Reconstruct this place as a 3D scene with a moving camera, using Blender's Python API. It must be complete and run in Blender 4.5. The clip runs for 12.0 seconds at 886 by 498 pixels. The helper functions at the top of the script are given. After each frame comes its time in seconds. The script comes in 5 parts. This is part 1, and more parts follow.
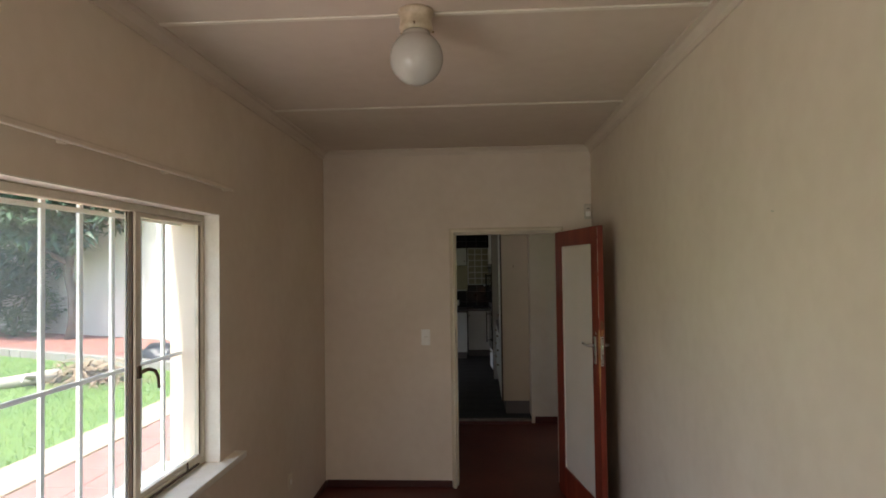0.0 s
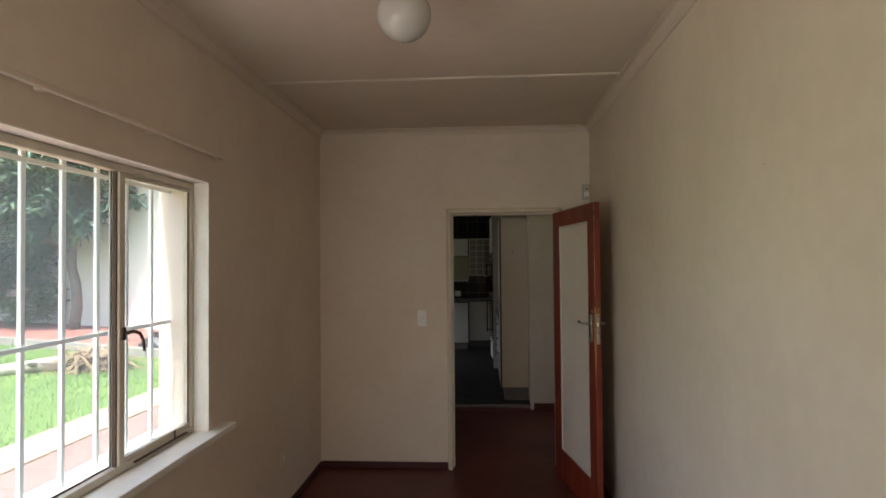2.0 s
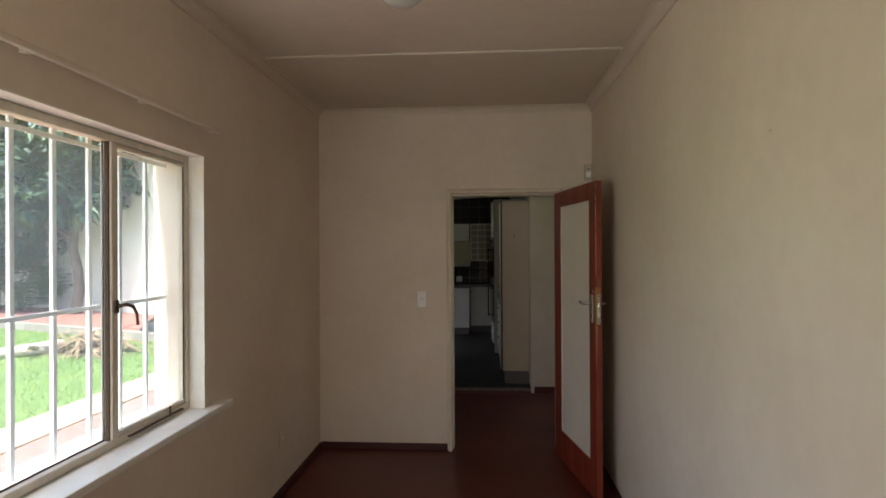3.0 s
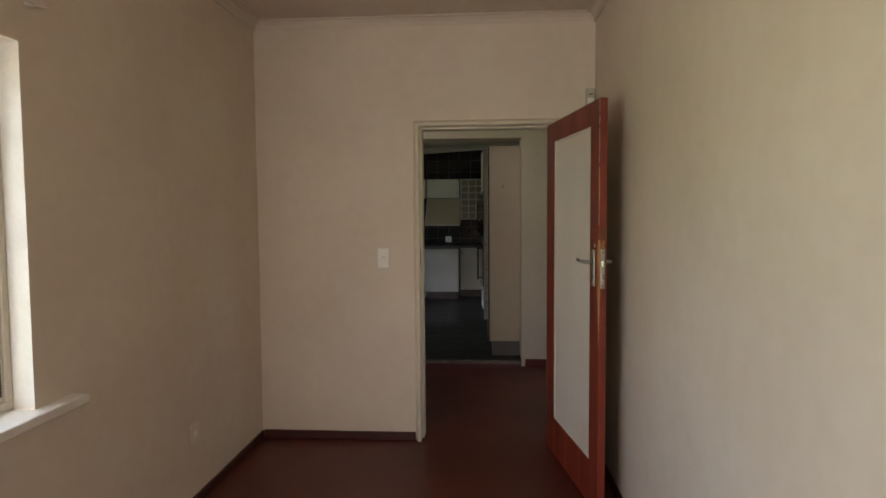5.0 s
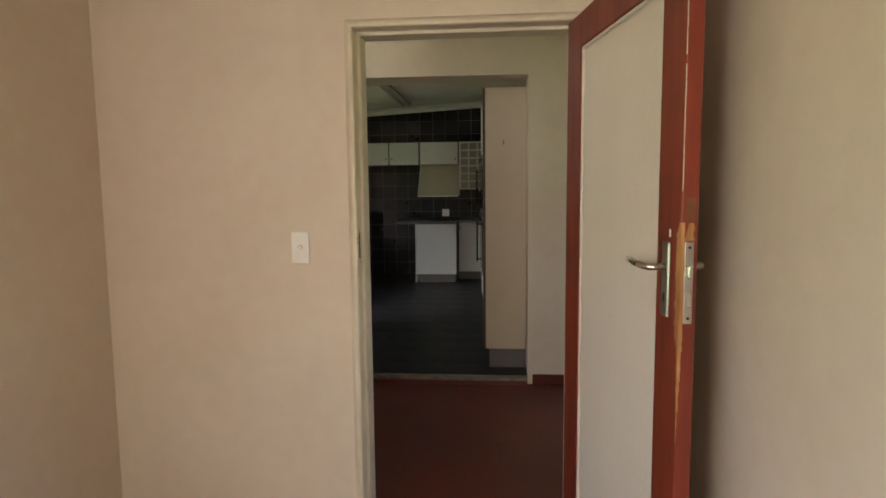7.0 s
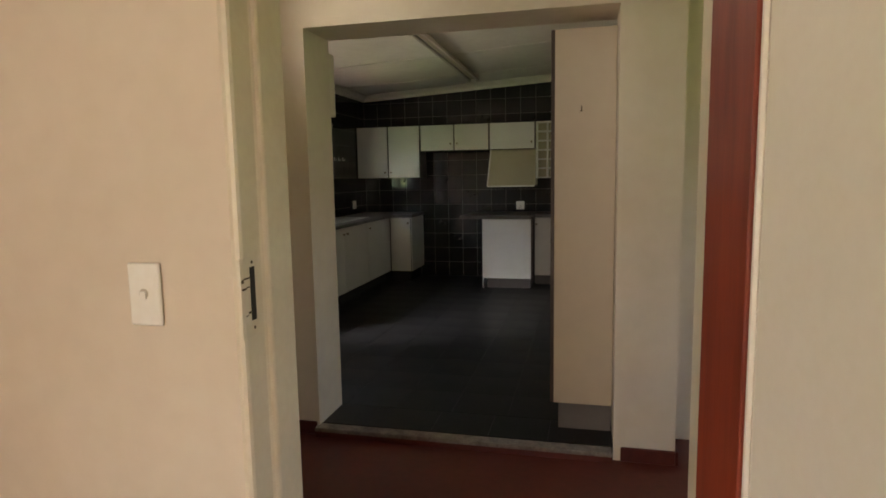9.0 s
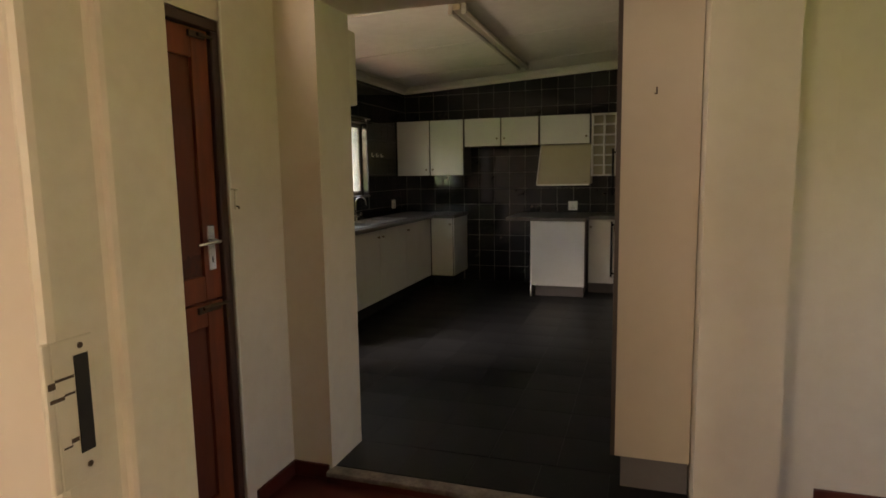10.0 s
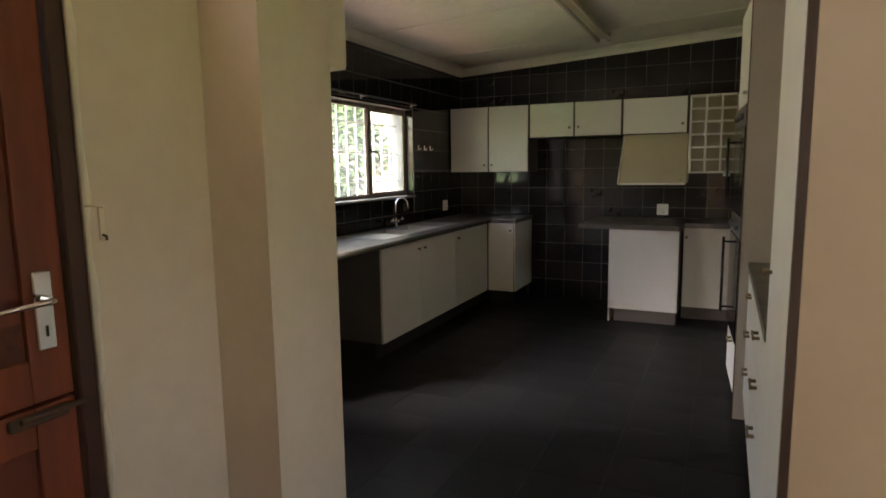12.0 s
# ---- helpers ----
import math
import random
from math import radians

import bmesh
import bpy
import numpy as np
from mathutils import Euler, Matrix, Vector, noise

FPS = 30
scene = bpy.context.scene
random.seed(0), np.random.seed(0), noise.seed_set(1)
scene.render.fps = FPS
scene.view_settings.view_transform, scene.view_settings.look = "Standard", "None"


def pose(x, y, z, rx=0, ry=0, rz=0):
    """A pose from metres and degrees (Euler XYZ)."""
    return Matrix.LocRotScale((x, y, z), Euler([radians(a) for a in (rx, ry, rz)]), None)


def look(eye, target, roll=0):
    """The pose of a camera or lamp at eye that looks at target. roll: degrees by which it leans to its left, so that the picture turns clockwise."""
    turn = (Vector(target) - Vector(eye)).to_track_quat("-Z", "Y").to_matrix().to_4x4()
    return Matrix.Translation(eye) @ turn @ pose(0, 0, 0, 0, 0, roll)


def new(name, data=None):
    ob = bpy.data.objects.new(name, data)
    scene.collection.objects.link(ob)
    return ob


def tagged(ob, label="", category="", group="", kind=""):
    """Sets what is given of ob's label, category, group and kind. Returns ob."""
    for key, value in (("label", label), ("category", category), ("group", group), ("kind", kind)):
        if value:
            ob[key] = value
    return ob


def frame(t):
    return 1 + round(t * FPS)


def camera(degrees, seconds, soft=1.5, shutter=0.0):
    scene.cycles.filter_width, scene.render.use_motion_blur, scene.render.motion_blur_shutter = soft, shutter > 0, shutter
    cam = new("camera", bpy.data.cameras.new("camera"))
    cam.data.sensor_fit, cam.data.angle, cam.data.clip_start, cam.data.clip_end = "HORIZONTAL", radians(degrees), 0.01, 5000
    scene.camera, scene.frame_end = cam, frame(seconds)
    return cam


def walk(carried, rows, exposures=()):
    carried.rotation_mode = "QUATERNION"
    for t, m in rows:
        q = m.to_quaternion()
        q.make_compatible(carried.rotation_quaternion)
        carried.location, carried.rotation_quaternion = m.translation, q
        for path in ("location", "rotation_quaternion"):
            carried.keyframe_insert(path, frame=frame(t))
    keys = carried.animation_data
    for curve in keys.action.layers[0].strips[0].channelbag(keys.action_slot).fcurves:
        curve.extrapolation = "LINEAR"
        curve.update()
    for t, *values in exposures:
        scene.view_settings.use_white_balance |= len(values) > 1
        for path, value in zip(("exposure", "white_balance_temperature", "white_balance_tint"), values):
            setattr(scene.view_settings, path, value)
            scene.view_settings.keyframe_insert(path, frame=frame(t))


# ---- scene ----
cam = camera(72.7, 12.0, soft=1.7)
PATH = [
    (0, (0.207, -4.899, 1.795), (0.091, -2.903, 1.847), -0.8),
    (0.5, (0.224, -4.903, 1.755), (0.101, -2.907, 1.81), -0.8),
    (1, (0.232, -4.895, 1.726), (0.107, -2.9, 1.78), -0.6),
    (1.5, (0.25, -4.874, 1.697), (0.122, -2.879, 1.744), -0.5),
    (2, (0.268, -4.855, 1.657), (0.136, -2.86, 1.701), -0.5),
    (2.5, (0.278, -4.848, 1.635), (0.142, -2.852, 1.663), -0.4),
    (4.5, (0.359, -4.256, 1.49), (0.212, -2.264, 1.406), -0.3),
    (5, (0.434, -3.883, 1.489), (0.294, -1.891, 1.374), -0.4),
    (5.5, (0.494, -3.506, 1.47), (0.348, -1.516, 1.328), -0.4),
    (6, (0.495, -3.118, 1.477), (0.347, -1.13, 1.308), -0.5),
    (6.5, (0.53, -2.717, 1.458), (0.375, -0.732, 1.271), -0.4),
    (7, (0.559, -2.359, 1.448), (0.382, -0.377, 1.24), -0.6),
    (8.8, (0.668, -1.151, 1.432), (0.234, 0.786, 1.195), -1.1),
    (9, (0.647, -1.039, 1.435), (0.181, 0.891, 1.196), -1.0),
    (9.5, (0.599, -0.753, 1.452), (0.054, 1.156, 1.210), -0.9),
    (9.8, (0.543, -0.560, 1.425), (-0.034, 1.342, 1.202), -0.8),
    (10, (0.563, -0.460, 1.447), (-0.059, 1.425, 1.199), -0.9),
    (10.5, (0.517, -0.205, 1.448), (-0.187, 1.649, 1.193), -0.9),
    (11, (0.446, 0.065, 1.45), (-0.328, 1.89, 1.188), -0.9),
    (11.5, (0.38, 0.355, 1.458), (-0.437, 2.162, 1.194), -0.9),
    (12, (0.319, 0.677, 1.474), (-0.52, 2.473, 1.208), -0.8),
]
walk(cam, [(t, look(eye, target, roll)) for t, eye, target, roll in PATH],
     [(0.0, 1.94, 6350, 13), (2.7, 2.02, 6350, 13), (4.4, 2.33, 6400, 13), (5.5, 2.82, 6450, 12), (6.0, 3.09, 6500, 12), (7.0, 3.32, 6850, 12), (8.8, 3.53, 7300, 14), (9.6, 3.5, 7700, 15), (10.0, 3.42, 8400, 18), (10.5, 3.42, 8800, 20), (11.2, 3.6, 8200, 20), (12.0, 3.87, 7500, 18)])

# ---- sky, sun, light from the windows and added fill lamps ----
sky_world = bpy.data.worlds.new("sky")
scene.world = sky_world
sky_world.use_nodes = True
wn = sky_world.node_tree.nodes
sky = wn.new("ShaderNodeTexSky")
sky.sky_type = "NISHITA"
sky.sun_disc = False
sky.sun_elevation, sky.sun_rotation = radians(62), radians(190)
sky.air_density, sky.dust_density = 1.2, 2.5
wn["Background"].inputs["Strength"].default_value = 0.15
sky_world.node_tree.links.new(sky.outputs["Color"], wn["Background"].inputs["Color"])

sun = new("sun", bpy.data.lights.new("sun", "SUN"))
sun.data.energy, sun.data.angle, sun.data.color = 2.8, radians(3), (1.0, 0.95, 0.86)
sun.matrix_world = look((-1.1, -6.2, 12), (0, 0, 0))


def window_light(name, at, wide, high, watts, target, spread=180, tint=(1.0, 0.955, 0.90)):
    """An area lamp in one part of an opening: the sky's light, ground bounce or added fill."""
    ob = new(name, bpy.data.lights.new(name, "AREA"))
    ob.data.shape, ob.data.size, ob.data.size_y, ob.data.energy = "RECTANGLE", wide, high, watts
    ob.data.color = tint
    ob.data.spread = radians(spread)
    ob.matrix_world = look(at, target)
    return ob


window_light("bedroom_window_light", (-1.14, -4.35, 1.45), 0.9, 1.12, 3.9, (0.5, -2.7, 1.35))
# added fill from behind the camera; no window is known there
window_light("rear_fill_light", (0.83, -7.1, 1.48), 0.44, 1.1, 4.3, (-0.3, 0, 1.4))
window_light("kitchen_door_light", (-2.64, 2.75, 1.72), 0.42, 0.55, 1.5, (-0.85, 4.6, 0.06), 40, (0.90, 0.93, 1.0))
# added lamp that imitates ground bounce onto the kitchen ceiling
window_light("kitchen_bounce_fill", (-2.64, 2.75, 0.7), 0.42, 1.0, 0.95, (-0.9, 4.9, 2.6), 110)
# fill lamp added at the unseen passage end to brighten the hall
window_light("passage_fill_light", (3.68, 1.25, 1.47), 1.06, 1.1, 0.06, (0, 1.25, 1.4))
window_light("fanlight_light", (-1.2, 1.155, 2.31), 0.75, 0.34, 0.6, (0, 1.6, 2.3))

# ---- materials ----


def material(name, colour, rough=0.6, metal=0.0, second=None, scale=4.0, fine=60.0, vary=0.35, bump=0.15, bump_scale=120.0,
             spec=0.5, stretch=(1, 1, 1), per_object=0.0, per_island=0.0, coat=0.0, distance=0.002):
    m = bpy.data.materials.new(name)
    m.use_nodes = True
    t, n = m.node_tree, m.node_tree.nodes
    b = n["Principled BSDF"]
    b.inputs["Roughness"].default_value, b.inputs["Metallic"].default_value = rough, metal
    b.inputs["Specular IOR Level"].default_value = spec
    b.inputs["Coat Weight"].default_value = coat
    b.inputs["Coat Roughness"].default_value = 0.15
    second = second or [c * 0.72 for c in colour]
    place = n.new("ShaderNodeTexCoord")
    shape = n.new("ShaderNodeMapping")
    shape.inputs["Scale"].default_value = stretch
    t.links.new(place.outputs["Object"], shape.inputs["Vector"])

    def cloud(size, detail):
        c = n.new("ShaderNodeTexNoise")
        c.inputs["Scale"].default_value, c.inputs["Detail"].default_value = size, detail
        t.links.new(shape.outputs["Vector"], c.inputs["Vector"])
        return c

    big, small = cloud(scale, 5), cloud(fine, 3)
    spread = n.new("ShaderNodeMapRange")
    spread.inputs["From Min"].default_value, spread.inputs["From Max"].default_value = 0.35, 0.7
    spread.inputs["To Max"].default_value = vary
    t.links.new(big.outputs["Fac"], spread.inputs["Value"])
    grain = n.new("ShaderNodeMapRange")
    grain.inputs["From Min"].default_value, grain.inputs["From Max"].default_value = 0.35, 0.7
    grain.inputs["To Max"].default_value = vary * 0.5
    t.links.new(small.outputs["Fac"], grain.inputs["Value"])
    total = n.new("ShaderNodeMath")
    t.links.new(spread.outputs["Result"], total.inputs[0])
    t.links.new(grain.outputs["Result"], total.inputs[1])
    last = total
    for amount, source, output in ((per_object, "ShaderNodeObjectInfo", "Random"), (per_island, "ShaderNodeNewGeometry", "Random Per Island")):
        if amount:
            info, times, add = n.new(source), n.new("ShaderNodeMath"), n.new("ShaderNodeMath")
            times.operation = "MULTIPLY"
            times.inputs[1].default_value = amount
            t.links.new(info.outputs[output], times.inputs[0])
            t.links.new(times.outputs[0], add.inputs[0])
            t.links.new(last.outputs[0], add.inputs[1])
            last = add
    mix = n.new("ShaderNodeMix")
    mix.data_type = "RGBA"
    mix.inputs["A"].default_value, mix.inputs["B"].default_value = (*colour, 1), (*second, 1)
    t.links.new(last.outputs[0], mix.inputs["Factor"])
    t.links.new(mix.outputs["Result"], b.inputs["Base Color"])
    gloss = n.new("ShaderNodeMapRange")
    gloss.inputs["To Min"].default_value, gloss.inputs["To Max"].default_value = rough * 0.85, min(1.0, rough * 1.2)
    t.links.new(big.outputs["Fac"], gloss.inputs["Value"])
    t.links.new(gloss.outputs["Result"], b.inputs["Roughness"])
    if bump:
        relief, rise = cloud(bump_scale, 4), n.new("ShaderNodeBump")
        rise.inputs["Strength"].default_value, rise.inputs["Distance"].default_value = bump, distance
        t.links.new(relief.outputs["Fac"], rise.inputs["Height"])
        t.links.new(rise.outputs["Normal"], b.inputs["Normal"])
    return m


def glass_material(name, tint):
    """A hazy pane: sharp reflection over a see-through sheet with a thin pale film that imitates veiling glare."""
    m = bpy.data.materials.new(name)
    m.use_nodes = True
    t, n = m.node_tree, m.node_tree.nodes
    n.remove(n["Principled BSDF"])
    see, shine, mix = n.new("ShaderNodeBsdfTransparent"), n.new("ShaderNodeBsdfGlossy"), n.new("ShaderNodeMixShader")
    see.inputs["Color"].default_value = (*tint, 1)
    shine.inputs["Roughness"].default_value = 0.03
    mix.inputs[0].default_value = 0.035
    # pale film mixed in as the haze of glare over the garden
    film, veil = n.new("ShaderNodeBsdfTranslucent"), n.new("ShaderNodeMixShader")
    film.inputs["Color"].default_value = (0.85, 0.88, 0.90, 1)
    veil.inputs[0].default_value = 0.06
    t.links.new(see.outputs[0], veil.inputs[1])
    t.links.new(film.outputs[0], veil.inputs[2])
    t.links.new(veil.outputs[0], mix.inputs[1])
    t.links.new(shine.outputs[0], mix.inputs[2])
    t.links.new(mix.outputs[0], n["Material Output"].inputs["Surface"])
    return m


PLASTER = material("cream_plaster", (0.71, 0.612, 0.500), 0.62, second=(0.62, 0.515, 0.405), scale=1.6, fine=14, vary=0.55, bump=0.25, bump_scale=45, distance=0.003)
PLASTER_OUT = material("white_plaster_outside", (0.72, 0.71, 0.68), 0.85, second=(0.55, 0.54, 0.50), scale=1.2, fine=20, bump=0.4, bump_scale=60)
GARDEN_WALL = material("garden_wall_paint", (0.68, 0.645, 0.59), 0.9, second=(0.52, 0.48, 0.43), scale=0.7, fine=9, vary=0.6, bump=0.4, bump_scale=40)
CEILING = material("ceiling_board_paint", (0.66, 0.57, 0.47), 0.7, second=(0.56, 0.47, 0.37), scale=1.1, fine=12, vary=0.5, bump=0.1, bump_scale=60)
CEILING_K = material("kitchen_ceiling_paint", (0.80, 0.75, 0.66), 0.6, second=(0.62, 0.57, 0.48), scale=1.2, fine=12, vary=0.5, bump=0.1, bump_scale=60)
TRIM = material("cream_gloss_paint", (0.74, 0.66, 0.52), 0.4, second=(0.60, 0.51, 0.38), scale=6, fine=50, vary=0.45, bump=0.12, bump_scale=90)
BATTEN = material("pale_batten_paint", (0.80, 0.74, 0.62), 0.45, scale=5, bump=0.08)
FLOOR = material("red_polished_floor", (0.125, 0.020, 0.012), 0.40, second=(0.070, 0.012, 0.008), scale=1.3, fine=25, vary=0.8, bump=0.12, bump_scale=35, distance=0.003)
SKIRT = material("oxblood_skirting_paint", (0.060, 0.014, 0.010), 0.4, second=(0.035, 0.010, 0.008), scale=8, bump=0.1)
WINDOW_PAINT = material("window_white_paint", (0.80, 0.77, 0.70), 0.4, second=(0.62, 0.57, 0.47), scale=9, fine=70, vary=0.4, bump=0.15, bump_scale=70)
STEEL_PAINT = material("steel_window_paint", (0.66, 0.60, 0.49), 0.45, second=(0.50, 0.44, 0.34), scale=12, fine=90, vary=0.5, bump=0.2)
# kitchen frame's paint, darkened in colour to look backlit
BACKLIT_STEEL = material("backlit_window_paint", (0.20, 0.17, 0.13), 0.5, second=(0.09, 0.07, 0.05), scale=14, fine=90, vary=0.7, bump=0.3)
BEIGE_BOARD = material("beige_board", (0.40, 0.365, 0.315), 0.5, second=(0.34, 0.305, 0.26), scale=3, vary=0.5, bump=0.03)
PANEL_CREAM = material("cream_side_board", (0.55, 0.455, 0.345), 0.5, second=(0.47, 0.38, 0.28), scale=1.5, fine=10, vary=0.5, bump=0.05)
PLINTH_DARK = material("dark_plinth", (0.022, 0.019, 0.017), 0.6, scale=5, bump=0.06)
RUSTY = material("rusty_putty", (0.05, 0.035, 0.025), 0.8, second=(0.14, 0.07, 0.03), scale=30, bump=0.4)
BAR_PAINT = material("white_bar_paint", (0.90, 0.90, 0.88), 0.45, second=(0.7, 0.7, 0.67), scale=20, bump=0.1)
GLASS = glass_material("window_glass", (0.93, 0.96, 0.95))
DOOR_RED = material("red_brown_door_varnish", (0.27, 0.040, 0.016), 0.46, second=(0.14, 0.020, 0.010), scale=2.0, fine=10, vary=0.8, stretch=(6, 6, 0.7), bump=0.12, bump_scale=25, coat=0.04)
DOOR_WHITE = material("door_panel_white", (0.76, 0.70, 0.62), 0.5, second=(0.66, 0.59, 0.49), scale=3, bump=0.08)
BARE_WOOD = material("bare_chipped_wood", (0.52, 0.26, 0.10), 0.7, second=(0.33, 0.14, 0.05), scale=6, fine=40, stretch=(8, 8, 0.8), vary=0.8)
DULL_WOOD = material("dull_worn_varnish", (0.20, 0.075, 0.03), 0.6, second=(0.14, 0.05, 0.02), scale=20, vary=0.8, bump=0.2)
STABLE_RED = material("stable_door_stain", (0.25, 0.052, 0.015), 0.5, second=(0.14, 0.028, 0.010), scale=1.4, fine=9, vary=0.8, stretch=(5, 5, 0.6), bump=0.2, bump_scale=30)
STABLE_PANEL = material("stable_door_panel_stain", (0.155, 0.030, 0.011), 0.5, second=(0.095, 0.018, 0.008), scale=1.2, fine=8, vary=0.8, stretch=(4, 4, 0.6), bump=0.15, bump_scale=30)
STABLE_GRIME = material("stable_door_grime", (0.045, 0.014, 0.009), 0.7, second=(0.14, 0.027, 0.011), scale=9, fine=40, vary=0.9, bump=0.2)
STABLE_DARK = material("stable_door_frame_stain", (0.055, 0.018, 0.010), 0.5, second=(0.03, 0.010, 0.007), scale=4, stretch=(5, 5, 0.7), bump=0.2)
CHROME = material("brushed_chrome", (0.62, 0.60, 0.56), 0.28, 1.0, scale=30, vary=0.3, bump=0.05)
BRIGHT_CHROME = material("bright_chrome", (0.75, 0.75, 0.75), 0.12, 1.0, scale=30, vary=0.2, bump=0.0)
DULL_BRASS = material("tarnished_metal", (0.30, 0.23, 0.14), 0.42, 1.0, scale=30, vary=0.6, bump=0.1)
DARK = material("dark_slot", (0.012, 0.008, 0.007), 0.7, bump=0.0)
PLASTIC = material("white_plastic", (0.84, 0.82, 0.77), 0.35, second=(0.72, 0.67, 0.57), scale=14, vary=0.3, bump=0.03)
PLASTIC_DIM = material("aged_plastic", (0.55, 0.50, 0.41), 0.45, scale=14, vary=0.4, bump=0.05)
OPAL = material("opal_glass", (0.47, 0.45, 0.41), 0.12, second=(0.40, 0.38, 0.33), scale=4, vary=0.3, bump=0.0)
PORCELAIN = material("old_enamel_base", (0.55, 0.46, 0.33), 0.4, second=(0.38, 0.30, 0.20), scale=22, vary=0.7, bump=0.15)
MELAMINE = material("white_melamine", (0.74, 0.72, 0.68), 0.42, second=(0.66, 0.63, 0.58), scale=3, fine=30, vary=0.4, bump=0.03)
CREAM_BOARD = material("cream_board", (0.42, 0.37, 0.25), 0.5, second=(0.36, 0.31, 0.20), scale=3, vary=0.5, bump=0.04)
EDGING = material("dark_wood_edging", (0.050, 0.026, 0.016), 0.5, second=(0.028, 0.015, 0.010), scale=6, stretch=(6, 6, 0.6), bump=0.1)
WORKTOP = material("grey_brown_worktop", (0.115, 0.098, 0.085), 0.38, second=(0.065, 0.055, 0.048), scale=9, fine=160, vary=0.8, bump=0.05)
PLINTH = material("grey_plinth", (0.145, 0.125, 0.115), 0.55, scale=5, bump=0.06)
TILE_BLACK = material("black_glazed_tile", (0.013, 0.0125, 0.0135), 0.06, second=(0.019, 0.0175, 0.0175), scale=5, fine=30, vary=0.5, bump=0.012, bump_scale=7, spec=0.5, per_object=0.4, distance=0.004)
GROUT = material("grey_grout", (0.22, 0.22, 0.215), 0.85, second=(0.05, 0.05, 0.05), scale=3, bump=0.2)
FLOOR_TILE = material("charcoal_floor_tile", (0.0135, 0.013, 0.0142), 0.40, second=(0.009, 0.0088, 0.0092), scale=2.2, fine=35, vary=0.8, bump=0.12, bump_scale=30, spec=0.22, per_object=0.35, distance=0.002)
FLOOR_JOINT = material("floor_joint", (0.010, 0.0098, 0.0098), 0.6, bump=0.1)
STEP_EDGE = material("worn_step_edge", (0.26, 0.22, 0.18), 0.6, second=(0.12, 0.09, 0.075), scale=10, fine=60, vary=0.9, bump=0.3)
STAINLESS = material("stainless_steel", (0.72, 0.72, 0.71), 0.34, 1.0, scale=20, vary=0.3, bump=0.04)
OVEN_BLACK = material("oven_black_glass", (0.010, 0.010, 0.011), 0.12, scale=8, bump=0.0)
OVEN_GREY = material("oven_dark_metal", (0.10, 0.10, 0.10), 0.4, 0.6, scale=8, bump=0.02)
LAWN = material("lawn_soil", (0.085, 0.16, 0.035), 0.95, second=(0.14, 0.22, 0.05), scale=1.2, fine=18, vary=0.9, bump=0.6, bump_scale=60, distance=0.02)
GRASS = material("grass_blades", (0.105, 0.21, 0.040), 0.7, second=(0.20, 0.28, 0.075), scale=0.9, fine=6, vary=0.6, bump=0.0, per_island=0.3)
PAVING = material("pink_red_paving", (0.34, 0.175, 0.145), 0.85, second=(0.28, 0.135, 0.11), scale=1.5, fine=40, vary=0.7, bump=0.3, per_object=0.35)
BORDER = material("pale_border_slab", (0.44, 0.35, 0.26), 0.85, second=(0.35, 0.27, 0.19), scale=2, fine=30, vary=0.7, bump=0.3, per_object=0.3)
RED_PATH = material("red_path_brick", (0.32, 0.145, 0.11), 0.85, second=(0.25, 0.10, 0.075), scale=2, fine=30, vary=0.8, bump=0.3, per_object=0.4)
KERB = material("grey_kerb_stone", (0.30, 0.28, 0.25), 0.9, second=(0.20, 0.18, 0.15), scale=4, fine=30, vary=0.8, bump=0.5, per_object=0.4)
LEAF = material("dark_green_leaf", (0.055, 0.110, 0.085), 0.45, second=(0.075, 0.125, 0.070), scale=0.7, fine=5, vary=0.5, bump=0.0, per_island=0.7)
LEAF_BUSH = material("bush_leaf", (0.040, 0.088, 0.034), 0.5, second=(0.060, 0.105, 0.035), scale=0.9, fine=6, vary=0.5, bump=0.0, per_island=0.8)
BARK = material("grey_bark", (0.17, 0.145, 0.12), 0.9, second=(0.10, 0.08, 0.065), scale=6, fine=40, vary=0.8, bump=0.7, bump_scale=30, distance=0.02)
DEAD = material("dead_frond", (0.36, 0.27, 0.17), 0.85, second=(0.20, 0.135, 0.08), scale=5, fine=30, vary=0.8, bump=0.3, per_island=0.5)
LOG = material("bleached_log", (0.52, 0.47, 0.40), 0.85, second=(0.34, 0.29, 0.23), scale=5, fine=30, vary=0.7, bump=0.5, bump_scale=30, distance=0.01)
BAG = material("black_refuse_bag", (0.014, 0.014, 0.016), 0.35, scale=6, bump=0.5, bump_scale=14, distance=0.03)

# ---- builders ----
BASE = {}


def box(bm, x0, x1, y0, y1, z0, z1, bevel=0.0, seg=1):
    """A block, its edges rounded where bevel is given."""
    made = bmesh.ops.create_cube(bm, size=1.0)["verts"]
    for v in made:
        v.co = Vector((x0 + (v.co.x + 0.5) * (x1 - x0), y0 + (v.co.y + 0.5) * (y1 - y0), z0 + (v.co.z + 0.5) * (z1 - z0)))
    if bevel:
        edges = list({e for v in made for e in v.link_edges})
        bmesh.ops.bevel(bm, geom=edges, offset=bevel, segments=seg, affect="EDGES", profile=0.6)
    return bm


def blocks(*rows, bevel=0.0, seg=1):
    bm = bmesh.new()
    for row in rows:
        box(bm, *row, bevel=bevel, seg=seg)
    return bm


